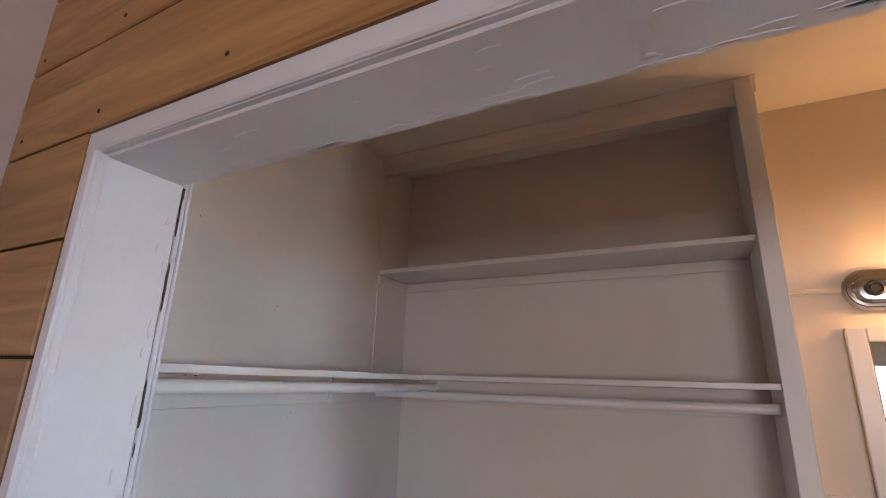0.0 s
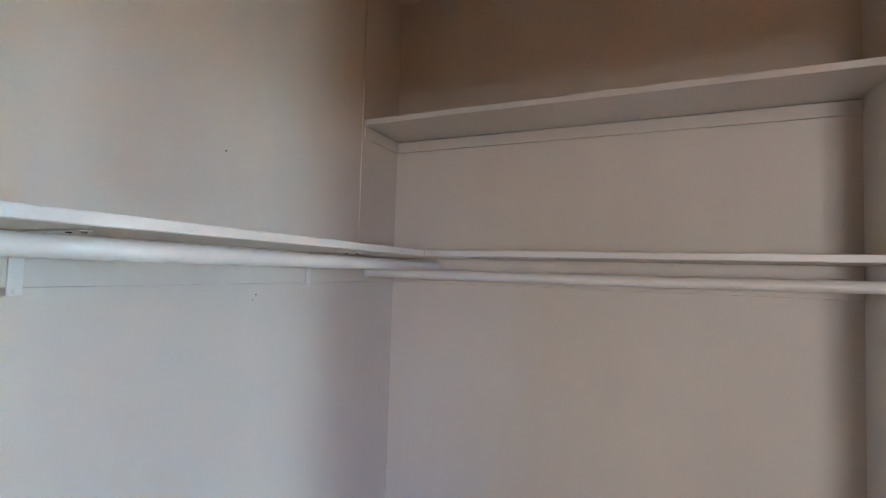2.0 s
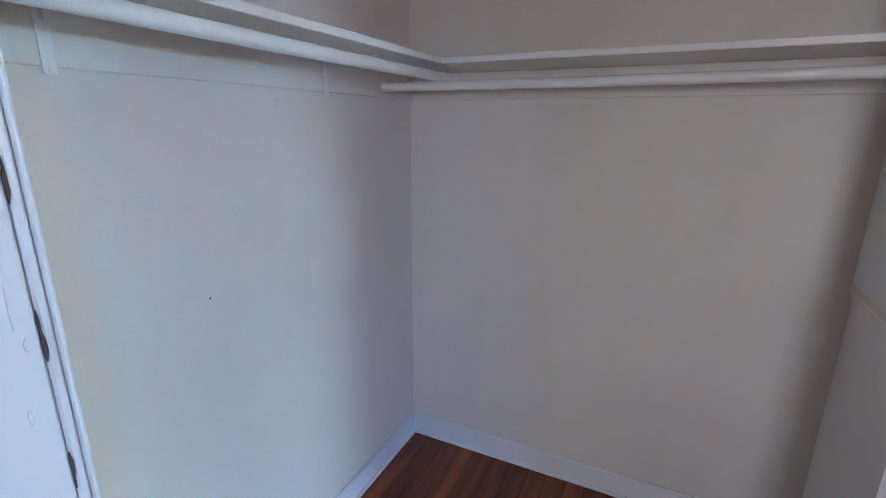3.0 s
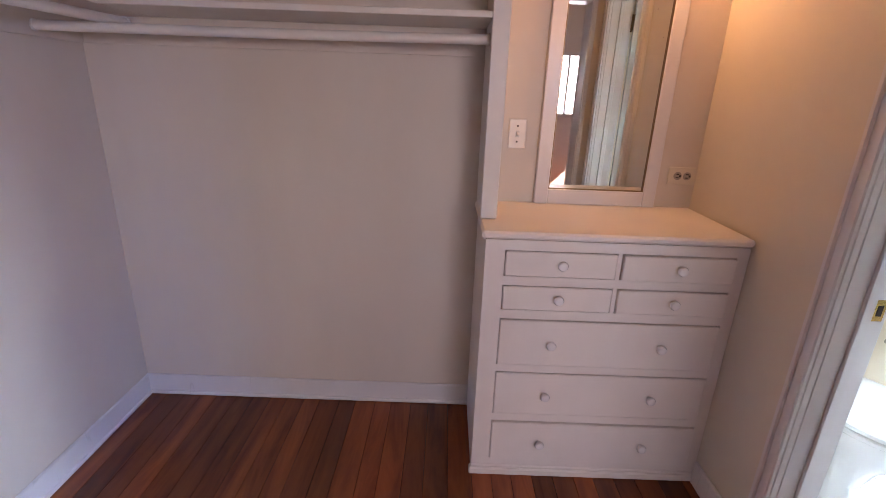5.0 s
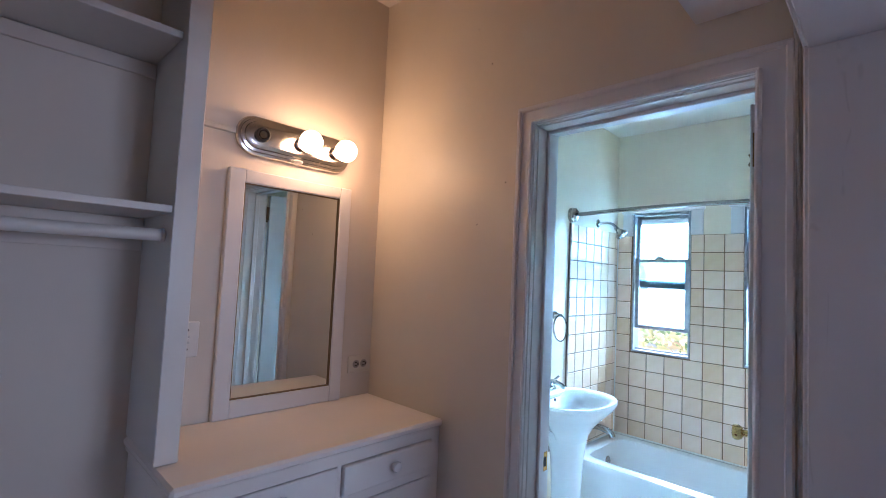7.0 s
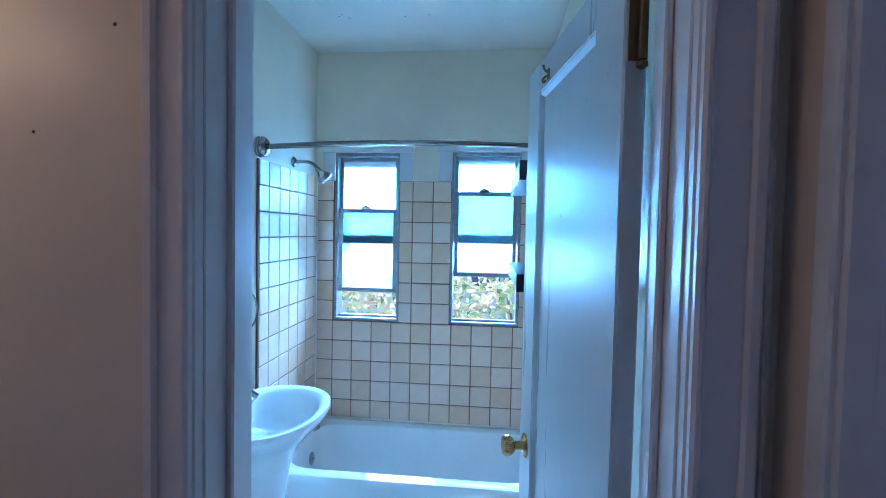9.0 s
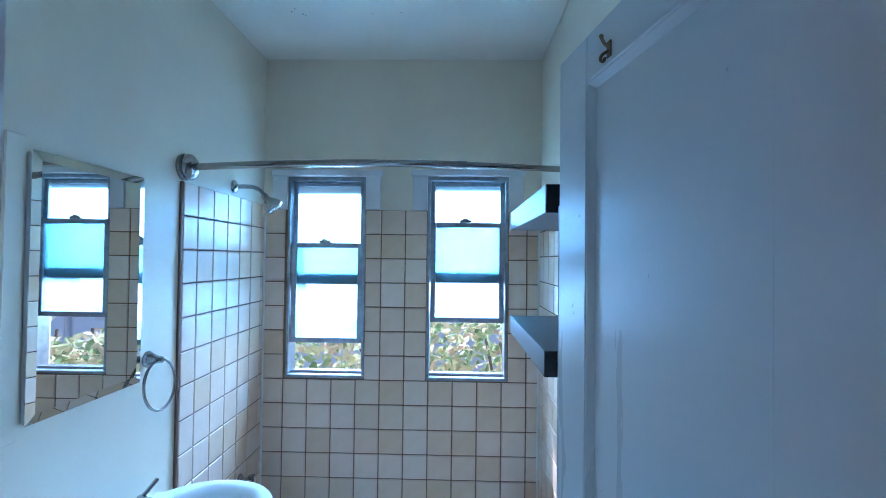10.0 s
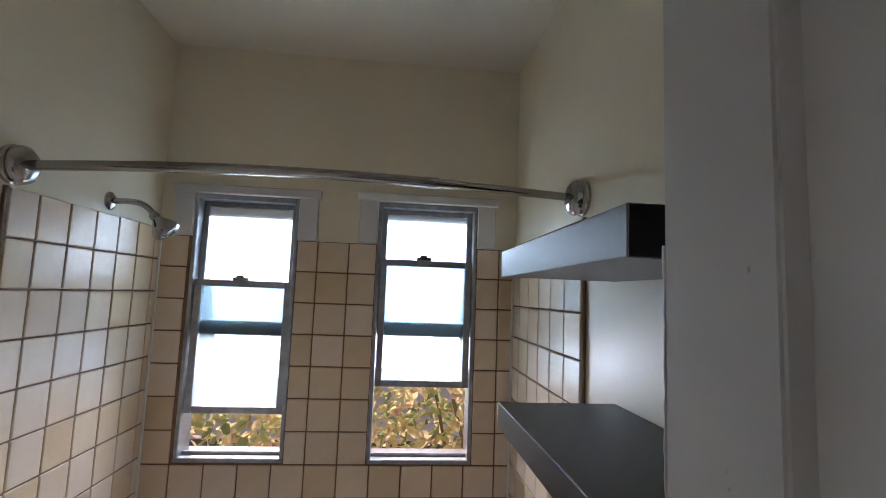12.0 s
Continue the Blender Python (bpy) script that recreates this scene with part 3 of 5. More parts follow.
def dresser():
    t = empty("dresser", "white painted built-in dresser with seven drawers", "dresser")
    yf = -0.442
    x0, x1 = 1.545, XR - 0.002
    cols2 = [(1.613, 1.992), (2.008, 2.388)]
    rows2 = [(0.848, 0.942), (0.722, 0.815)]
    rows1 = [(0.502, 0.688), (0.288, 0.472), (0.078, 0.256)]
    open_rows = []
    # face with openings left for the drawers
    zs = [0.03, 0.078, 0.256, 0.288, 0.472, 0.502, 0.688, 0.722, 0.815, 0.848, 0.942, 0.978]
    for a, b in zip(zs[::2], zs[1::2]):
        open_rows.append((1.612, 2.389, yf, yf + 0.02, a, b))
    open_rows += [(x0, 1.612, yf, yf + 0.02, 0.03, 0.978), (2.389, x1, yf, yf + 0.02, 0.03, 0.978), (1.993, 2.007, yf + 0.0005, yf + 0.02, 0.722, 0.942)]
    for i, r in enumerate(open_rows):
        part("rail" if i < 6 else "stile", box(*r), M_DRESSER, t)
    part("side_panel", box(x0 + 0.0005, x0 + 0.02, yf + 0.02, -0.002, 0.0, 0.978, 0.001), M_DRESSER, t)
    part("side_panel", box(x1 - 0.02, x1, yf + 0.02, -0.002, 0.0, 0.978, 0.001), M_DRESSER, t)
    part("back_panel", box(x0 + 0.02, x1 - 0.02, -0.02, -0.002, 0.0, 0.978), M_DRESSER, t)
    part("base_moulding", boxes([(x0 - 0.008, x1, yf - 0.010, yf + 0.02, 0.0, 0.030), (x0 - 0.003, x1, yf - 0.005, yf + 0.02, 0.028, 0.044)], 0.004), M_DRESSER, t)
    part("top", boxes([(1.530, x1, -0.462, -0.001, 0.984, 1.010)], 0.008), M_DRESSER, t, "glossy cream painted dresser top")
    part("top_moulding", boxes([(1.536, x1, -0.412, -0.001, 0.966, 0.985)], 0.006), M_DRESSER, t)
    k = 0
    for a, b in rows2:
        for c, d in cols2:
            out = (0.006, 0.016, 0.005, 0.010)[k]
            k += 1
            dr = part("drawer", box(c + 0.002, d - 0.002, yf - out, yf + 0.3, a + 0.0025, b - 0.0025, 0.003), M_DRESSER, t)
            knob(dr, (c + d) / 2 + 0.003, yf - out, (a + b) / 2 + 0.004)
    for (a, b), out in zip(rows1, (0.005, 0.004, 0.010)):
        dr = part("drawer", box(1.614, 2.387, yf - out, yf + 0.3, a + 0.002, b - 0.0045, 0.003), M_DRESSER, t)
        knob(dr, 1.799, yf - out, (a + b) / 2)
        knob(dr, 2.190, yf - out, (a + b) / 2)
    return t


dresser()


def wall_mirror():
    t = empty("wall_mirror", "tall mirror in a white painted wooden frame above the dresser", "mirror")
    x0, x1, z0, z1 = 1.771, 2.268, 1.0105, 1.873
    gx0, gx1, gz0, gz1 = 1.826, 2.216, 1.072, 1.826
    for name, b in (("side_rail", (x0, gx0, -0.026, -0.001, z0, z1)), ("side_rail", (gx1, x1, -0.026, -0.001, z0, z1)), ("top_rail", (gx0, gx1, -0.0255, -0.001, gz1, z1 - 0.0005)), ("bottom_rail", (gx0, gx1, -0.0255, -0.001, z0 + 0.0005, gz0))):
        part(name, box(*b, bev=0.003), M_CASING, t)
    part("rabbet", boxes([(gx0, gx0 + 0.004, -0.020, -0.002, gz0, gz1), (gx1 - 0.004, gx1, -0.020, -0.002, gz0, gz1), (gx0 + 0.004, gx1 - 0.004, -0.0195, -0.002, gz0, gz0 + 0.004), (gx0 + 0.004, gx1 - 0.004, -0.0195, -0.002, gz1 - 0.004, gz1)]), M_BRASS_OLD, t, "dark worn inner edge")
    part("mirror_glass", box(gx0 + 0.001, gx1 - 0.001, -0.014, -0.003, gz0 + 0.001, gz1 - 0.001), M_MIRROR, t)
    return t


wall_mirror()


def stadium(cx, cz, hw, hh, y, n=12):
    out = []
    r = hh
    for s in (1, -1):
        for i in range(n + 1):
            a = (-math.pi / 2 + math.pi * i / n) if s > 0 else (math.pi / 2 + math.pi * i / n)
            out.append((cx + s * (hw - r) + r * math.cos(a), y, cz + r * math.sin(a)))
    return out


def vanity_light():
    t = empty("vanity_light", "chrome light bar with two lit bulbs and one empty socket", "wall lamp")
    cx, cz = 2.018, 2.0
    prof = [(0.232, 0.070, -0.001), (0.234, 0.072, -0.012), (0.230, 0.068, -0.018), (0.222, 0.060, -0.020), (0.220, 0.058, -0.027), (0.210, 0.049, -0.029), (0.208, 0.047, -0.036), (0.196, 0.038, -0.040), (0.190, 0.033, -0.041)]
    part("back_plate", loft([stadium(cx, cz, a, b, y) for a, b, y in prof]), M_NICKEL, t, smooth=True)
    part("bottom_button", lathe([(0.022, 0), (0.020, 0.003), (0.010, 0.005)], facing((cx, -0.02, cz - 0.064), (0, -0.3, -1)), 16), M_PLASTIC, t, smooth=True)
    for i, x in enumerate((1.866, 2.018, 2.170)):
        h = part("lamp_holder", lathe([(0.024, 0), (0.026, 0.002), (0.026, 0.012), (0.021, 0.016), (0.0195, 0.016), (0.0185, 0.006)], facing((x, -0.0415, cz), (0, -1, 0)), 24), M_SOCKET if i == 0 else M_NICKEL, t, "empty dark lamp holder" if i == 0 else "", True)
        if i == 0:
            part("socket_ring", lathe([(0.013, 0), (0.015, 0.004), (0.013, 0.008), (0.005, 0.008)], facing((x, -0.046, cz), (0, -1, 0)), 18), M_CHROME, h, smooth=True)
        else:
            part("bulb", lathe([(0.012, 0), (0.014, 0.014), (0.024, 0.024), (0.036, 0.037), (0.0415, 0.054), (0.0415, 0.066), (0.037, 0.081), (0.026, 0.094), (0.012, 0.101), (0.001, 0.1025)], facing((x, -0.055, cz), (0, -1, 0)), 28), M_BULB, h, "lit clear globe bulb", True)
    return t


vanity_light()
race = empty("wire_raceway", "cream painted wire moulding from lamp to switch", "raceway")
part("channel", box(1.590, 1.786, -0.016, -0.001, 1.993, 2.012, 0.003), M_WALL, race)
part("channel", box(1.596, 1.612, -0.014, -0.001, 1.011, 1.993, 0.003), M_WALL, race)


def switch_plate():
    t = empty("light_switch", "white toggle light switch on the wall", "light switch")
    part("plate", box(1.648, 1.718, -0.008, -0.001, 1.228, 1.344, 0.003), M_PLASTIC, t)
    part("toggle", boxes([(1.678, 1.688, -0.020, -0.006, 1.280, 1.292)], 0.002), M_PLASTIC, t)
    part("slot", boxes([(1.676, 1.690, -0.0088, -0.0075, 1.273, 1.299)], 0.0005), M_CABLE, t)
    for z in (1.317, 1.255):
        part("screw", lathe([(0.004, 0), (0.003, 0.001), (0.001, 0.0012)], facing((1.683, -0.008, z), (0, -1, 0)), 10), M_NAIL, t)


def wall_outlet():
    t = empty("wall_outlet", "cream painted double wall outlet lying sideways", "outlet")
    part("plate", box(2.312, 2.4275, -0.008, -0.001, 1.106, 1.178, 0.003), M_WALL, t)
    for x in (2.351, 2.390):
        s = part("receptacle", lathe([(0.0165, 0), (0.0165, 0.0015), (0.015, 0.002)], facing((x, -0.0078, 1.142), (0, -1, 0)), 20), M_RECEPT, t)
        part("slots", boxes([(x - 0.006, x + 0.004, -0.0112, -0.0095, 1.147, 1.151), (x - 0.007, x + 0.004, -0.0112, -0.0095, 1.133, 1.137), (x + 0.006, x + 0.012, -0.0112, -0.0095, 1.138, 1.146)]), M_GAP, s)


switch_plate()
wall_outlet()

# loose painted cables in the corner beside the door casing
cables = empty("wall_cables", "loose painted cables hanging in the corner", "cable")
for k, (x, w) in enumerate(((2.416, 0.006), (2.408, 0.009), (2.420, 0.004))):
    pts = [(x - w * math.sin(z * 2.3 + k * 1.7) - 0.004, -1.505 + 0.006 * math.sin(z * 3.1 + k), z) for z in [i * 0.09 for i in range(0, 30)]]
    part("cable", tube(pts, 0.0035, 8), M_CABLE, cables, smooth=True)


# ---- bathroom door ----
def panel_door():
    w, h, th = 0.582, 2.008, 0.036
    ang = 9.2
    t = empty("panel_door", "glossy white painted single-panel door standing open", "door", m=pose(2.565, -1.384, 0.010, 0, 0, ang))
    # in the door's own space: x from hinge to free edge, y through its thickness, near face at y = 0
    s = 0.113
    top = h - 0.078
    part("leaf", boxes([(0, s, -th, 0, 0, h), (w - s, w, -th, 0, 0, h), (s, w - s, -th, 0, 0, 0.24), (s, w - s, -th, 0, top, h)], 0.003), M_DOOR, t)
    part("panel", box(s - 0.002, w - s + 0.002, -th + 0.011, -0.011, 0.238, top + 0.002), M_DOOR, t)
    bm = bmesh.new()
    for a, b in (((s, 0.24), (s, top)), ((w - s, 0.24), (w - s, top)), ((s, 0.24), (w - s, 0.24)), ((s, top), (w - s, top))):
        for y in (-0.010, -th + 0.010):
            mx, mz = (w / 2 - (a[0] + b[0]) / 2), ((0.24 + top) / 2 - (a[1] + b[1]) / 2)
            ux, uz = (math.copysign(1, mx), 0) if abs(a[0] - b[0]) < 1e-6 else (0, math.copysign(1, mz))
            inn = -0.0108 if y > -th / 2 else -th + 0.0108
            out = -0.0016 if y > -th / 2 else -th + 0.0016
            # sloping sticking from the face of the stile down to the panel
            sec = ((-0.001, inn), (-0.001, out), (0.002, out), (0.012, inn))
            ends = [[(p[0] + ux * d, q, p[1] + uz * d) for d, q in sec] for p in (a, b)]
            va, vb = [[bm.verts.new(c) for c in e] for e in ends]
            for i in range(4):
                bm.faces.new((va[i], va[(i + 1) % 4], vb[(i + 1) % 4], vb[i]))
            bm.faces.new(va[::-1])
            bm.faces.new(vb)
    bmesh.ops.recalc_face_normals(bm, faces=bm.faces)
    part("panel_moulding", bm, M_DOOR, t)
    # runs and drips in the old paint
    rng = random.Random(31)
    bm = bmesh.new()
    for i in range(18):
        x = rng.choice((rng.uniform(0.02, s - 0.03), rng.uniform(s + 0.03, w - s - 0.03), rng.uniform(w - s + 0.02, w - 0.008), w - rng.uniform(0.004, 0.03)))
        y = -0.0108 if s < x < w - s else 0.0002
        z, r = rng.uniform(0.6, 1.9), rng.uniform(0.0008, 0.0017)
        lathe([(r, -0.0004), (r * 0.85, r * 0.35), (r * 0.4, r * 0.6), (0.0002, r * 0.65)], facing((x, y, z), (0, 1, 0)) @ Matrix.Diagonal((1, rng.uniform(1, 2.2), 1, 1)), 8, bm)
    part("paint_drips", bm, M_DOOR, t, smooth=True)
    bm = bmesh.new()
    pts = [(w - 0.001 + rng.uniform(-0.0012, 0.0012), -0.0005, 1.18 + 0.012 * i) for i in range(48)]
    tube(pts, 0.0016, 6, bm)
    part("paint_ridge", bm, M_DOOR, t, smooth=True)
    for sgn, y in ((1, 0.0), (-1, -th)):
        k = part("door_knob", lathe([(0.031, 0), (0.031, 0.003), (0.024, 0.006), (0.012, 0.009), (0.011, 0.028), (0.020, 0.032), (0.026, 0.042), (0.0265, 0.052), (0.022, 0.060), (0.010, 0.063), (0.001, 0.0635)], facing((w - 0.062, y, 1.030), (0, sgn, 0)), 28), M_BRASS, t, "polished brass door knob", True)
    part("latch_plate", box(w - 0.0005, w + 0.0015, -th + 0.006, -0.006, 1.0, 1.055), M_BRASS, t)
    hx, hz = 0.392, 1.952
    hk = part("coat_hook", tube(arc((hx, 0.003, hz - 0.004), (hx, 0.016, hz - 0.010), (hx, 0.0145, hz - 0.018), 8) + arc((hx, 0.0145, hz - 0.018), (hx, 0.010, hz - 0.023), (hx, 0.008, hz - 0.014), 6)[1:], 0.0024, 10), M_BRASS_OLD, t, "dark brass double coat hook", True)
    part("hook_upper", tube(arc((hx, 0.003, hz + 0.004), (hx, 0.010, hz + 0.005), (hx, 0.0135, hz + 0.016)), 0.0024, 10), M_BRASS_OLD, hk, smooth=True)
    part("hook_tip", lathe([(0.001, -0.003), (0.003, -0.002), (0.0034, 0.0), (0.003, 0.002), (0.001, 0.003)], Matrix.Translation((hx, 0.0136, hz + 0.017)), 12), M_BRASS_OLD, hk, smooth=True)
    part("hook_plate", box(hx - 0.006, hx + 0.006, 0, 0.003, hz - 0.013, hz + 0.012, 0.0012), M_BRASS_OLD, hk)
    for z in (0.22, 1.885):
        g = part("hinge", lathe([(0.007, -0.045), (0.007, 0.045)], Matrix.Translation((-0.008, -0.024, z)), 12), M_BRASS_OLD, t, "painted-over old hinge", True)
        part("hinge_tip", lathe([(0.003, 0), (0.008, 0.004), (0.008, 0.010), (0.002, 0.014)], facing((-0.008, -0.024, z - 0.045), (0, 0, -1)), 12), M_BRASS_OLD, g, smooth=True)
        part("hinge_leaf", box(-0.0025, -0.0005, -0.033, -0.006, z - 0.045, z + 0.045), M_BRASS_OLD, g)
    return t


panel_door()


# ---- bathroom windows ----
def sash(parent, name, y0, y1, z0, z1, x, depth, stile, glass, label, foot=0.026):
    """One sash: four rails round a frosted pane. y0 > y1."""
    s = part(name, boxes([(x, x + depth, y0 - stile, y0, z0, z1), (x, x + depth, y1, y1 + stile, z0, z1), (x + 0.0005, x + depth - 0.0005, y1 + stile, y0 - stile, z0, z0 + foot), (x + 0.0005, x + depth - 0.0005, y1 + stile, y0 - stile, z1 - stile, z1)], 0.002), M_SASH, parent, label)
    part("pane", box(x + depth / 2 - 0.002, x + depth / 2 + 0.002, y1 + stile - 0.004, y0 - stile + 0.004, z0 + foot - 0.004, z1 - stile + 0.004), glass, s, "frosted glass pane").visible_shadow = name == "upper_sash"
    return s


def hung_window(name, w, gap_top, sash_top, upper_bottom):
    y0, y1, z0, z1 = w
    t = empty(name, "grey metal sash window with frosted panes, raised a little", "window", kind="structure")
    f = 0.014
    part("window_frame", boxes([(XW - 0.006, XW + 0.10, y0 - f, y0, z0, z1), (XW - 0.006, XW + 0.10, y1, y1 + f, z0, z1), (XW - 0.0055, XW + 0.10, y1 + f, y0 - f, z1 - f - 0.006, z1)], 0.002), M_SASH, t)
    part("window_sill", boxes([(XW - 0.012, XW + 0.13, y1, y0, z0 - 0.004, z0 + 0.012), (XW + 0.03, XW + 0.045, y1 + f, y0 - f, z0 + 0.012, z0 + 0.024)], 0.003), M_SASH, t)
    sash(t, "upper_sash", y0 - f, y1 + f, upper_bottom, z1 - f - 0.006, XW + 0.042, 0.022, 0.022, M_FROST_THIN, "outer sash with a frosted pane", 0.055)
    low = sash(t, "lower_sash", y0 - f - 0.002, y1 + f + 0.002, gap_top, sash_top, XW + 0.012, 0.024, 0.026, M_FROST, "raised inner sash with a frosted pane")
    cy = (y0 + y1) / 2 + 0.01
    part("sash_latch", boxes([(XW + 0.002, XW + 0.026, cy - 0.030, cy + 0.030, sash_top, sash_top + 0.012), (XW - 0.002, XW + 0.014, cy - 0.012, cy + 0.016, sash_top + 0.010, sash_top + 0.020)], 0.002), M_STEEL, low)
    return t


hung_window("window_1", W1, 1.222, 1.728, 1.515)
hung_window("window_2", W2, 1.334, 1.838, 1.530)


def window_casing(name, w):
    y0, y1, z0, z1 = w
    c = empty(name, "white painted wooden casing above the tile", "window casing", kind="structure")
    part("side", box(XW - 0.016, XW - 0.0005, y0, y0 + 0.075, 1.894, z1 + 0.02, 0.003), M_TRIM, c)
    part("side", box(XW - 0.016, XW - 0.0005, y1 - 0.075, y1, 1.894, z1 + 0.02, 0.003), M_TRIM, c)
    part("head", box(XW - 0.020, XW - 0.0004, y1 - 0.085, y0 + 0.085, z1 + 0.0005, z1 + 0.036, 0.004), M_TRIM, c)


window_casing("trim_window_1", W1)
window_casing("trim_window_2", W2)


# ---- bath tub and its taps ----
def bath_tub():
    t = empty("bath_tub", "white enamelled built-in bath tub under the windows", "bath tub")
    x0, x1, y0, y1, z = 3.925, XW - 0.003, YR + 0.003, YL - 0.003, 0.445
    cx, cy, a, b = (x0 + x1) / 2, (y0 + y1) / 2, (x1 - x0) / 2, (y1 - y0) / 2
    rings = [oval(cx, cy, a - 0.012, b, 0.0, 72, 60), oval(cx, cy, a - 0.012, b, 0.34, 72, 60), oval(cx, cy, a - 0.002, b, 0.40, 72, 60), oval(cx, cy, a, b, 0.425, 72, 50),
             oval(cx, cy, a - 0.004, b - 0.002, z - 0.006, 72, 40), oval(cx, cy, a - 0.016, b - 0.008, z, 72, 30),
             oval(cx, cy, a - 0.060, b - 0.075, z, 72, 9), oval(cx, cy, a - 0.075, b - 0.090, z - 0.010, 72, 8), oval(cx, cy, a - 0.085, b - 0.105, z - 0.06, 72, 7),
             oval(cx, cy, a - 0.115, b - 0.15, 0.16, 72, 6), oval(cx, cy, a - 0.15, b - 0.20, 0.095, 72, 5), oval(cx, cy, a - 0.26, b - 0.35, 0.08, 72, 4)]
    part("shell", loft(rings), M_TUB, t, smooth=True)
    part("overflow_plate", lathe([(0.034, 0), (0.034, 0.004), (0.026, 0.008), (0.008, 0.009), (0.006, 0.012), (0.001, 0.012)], facing((4.275, y1 - 0.118, 0.345), (0, -1, 0.10)), 22), M_CHROME, t, "chrome overflow plate", True)
    part("drain", lathe([(0.03, 0), (0.03, 0.003), (0.02, 0.004), (0.001, 0.003)], Matrix.Translation((4.275, -0.5, 0.085)), 20), M_CHROME, t, "", True)
    return t


bath_tub()
tagged(link("caulk_line", boxes([(3.93, XW - 0.004, YL - 0.014, YL - 0.004, 0.440, 0.452), (XW - 0.016, XW - 0.0075, YR, YL - 0.014, 0.4405, 0.4525), (XW - 0.016, XW - 0.0075, YL - 0.018, YL - 0.008, 0.4525, 1.893), (XW - 0.016, XW - 0.0075, YR + 0.008, YR + 0.018, 0.4525, 1.893)], 0.003), M_CAULK), "white caulk in the tub corners", "caulk", kind="structure")


def tub_taps():
    t = empty("tub_taps", "three chrome bath taps on the tiled wall", "taps")
    for x in (4.175, 4.275, 4.375):
        h = part("escutcheon", lathe([(0.028, 0), (0.028, 0.004), (0.018, 0.014), (0.012, 0.018), (0.011, 0.040)], facing((x, YL - 0.009, 0.645), (0, -1, 0)), 20), M_CHROME, t, "", True)
        bm = bmesh.new()
        for k in range(4):
            a = k * math.pi / 2 + 0.5
            tube([(x, YL - 0.062, 0.645), (x + 0.030 * math.cos(a), YL - 0.064, 0.645 + 0.030 * math.sin(a))], 0.0075, 8, bm)
        lathe([(0.013, 0), (0.015, 0.012), (0.012, 0.028), (0.002, 0.030)], facing((x, YL - 0.045, 0.645), (0, -1, 0)), 14, bm)
        part("handle", bm, M_CHROME, h, smooth=True)
    sp = empty("tub_spout", "chrome tub spout on the tiled wall", "spout")
    pts = [Vector((4.275, YL - 0.008, 0.553)), Vector((4.275, YL - 0.06, 0.552)), Vector((4.275, YL - 0.11, 0.545)), Vector((4.275, YL - 0.14, 0.528)), Vector((4.275, YL - 0.15, 0.508))]
    part("spout", tube(pts, 0.021, 16), M_CHROME, sp, smooth=True)
    part("collar", lathe([(0.028, 0), (0.027, 0.008), (0.022, 0.012)], facing((4.275, YL - 0.0085, 0.553), (0, -1, 0)), 18), M_CHROME, sp, smooth=True)


tub_taps()


def shower_head():
    t = empty("shower", "chrome shower head on a bent arm", "shower")
    part("flange", lathe([(0.030, 0), (0.029, 0.004), (0.018, 0.012), (0.009, 0.014)], facing((4.286, YL - 0.0005, 1.958), (0, -1, 0)), 22), M_CHROME, t, smooth=True)
    part("arm", tube([Vector((4.286, YL - 0.004, 1.958)), Vector((4.288, YL - 0.04, 1.960))] + arc((4.29, YL - 0.06, 1.960), (4.296, YL - 0.105, 1.962), (4.306, YL - 0.128, 1.921), 8), 0.0095, 12), M_CHROME, t, smooth=True)
    d = Vector((0.12, -0.62, -0.78)).normalized()
    p = Vector((4.306, YL - 0.128, 1.921))
    h = part("head", lathe([(0.012, -0.008), (0.016, 0.0), (0.014, 0.012), (0.020, 0.022), (0.034, 0.040), (0.041, 0.050), (0.042, 0.066), (0.038, 0.070)], facing(p, d), 26), M_CHROME, t, smooth=True)
    part("spray_face", lathe([(0.036, 0.0702), (0.034, 0.073), (0.020, 0.0735), (0.018, 0.071), (0.008, 0.071), (0.007, 0.074), (0.001, 0.0745)], facing(p, d), 26), M_STEEL, h, "grey spray face", True)
    bm = bmesh.new()
    m = facing(p, d)
    for k in range(14):
        a = 2 * math.pi * k / 14
        lathe([(0.0022, 0), (0.0018, 0.003)], m @ Matrix.Translation((0.028 * math.cos(a), 0.028 * math.sin(a), 0.073)), 6, bm)
    part("nozzles", bm, M_RUBBER, h)


shower_head()


def curtain_rod():
    t = empty("shower_rod", "curved brushed-metal shower curtain rod", "shower rod")
    x, z, bow = 3.905, 1.969, 0.085
    pts = []
    for i in range(41):
        u = i / 40
        pts.append((x - bow * math.sin(math.pi * u), YL - 0.02 + (YR - YL + 0.04) * u, z + 0.002 * math.sin(math.pi * u)))
    part("tube", tube(pts[:30], 0.0125, 14), M_STEEL, t, smooth=True)
    part("inner_tube", tube(pts[29:], 0.0105, 14), M_STEEL, t, smooth=True)
    part("joint_ring", tube(pts[28:30], 0.0135, 14), M_STEEL, t, smooth=True)
    for y, d in ((YL - 0.0005, (0, -1, 0)), (YR + 0.0005, (0, 1, 0))):
        part("wall_flange", lathe([(0.047, 0), (0.048, 0.008), (0.044, 0.012), (0.044, 0.018), (0.047, 0.022), (0.045, 0.032), (0.034, 0.042), (0.018, 0.046)], facing((x, y, z), d), 30), M_STEEL, t, "", True)


curtain_rod()


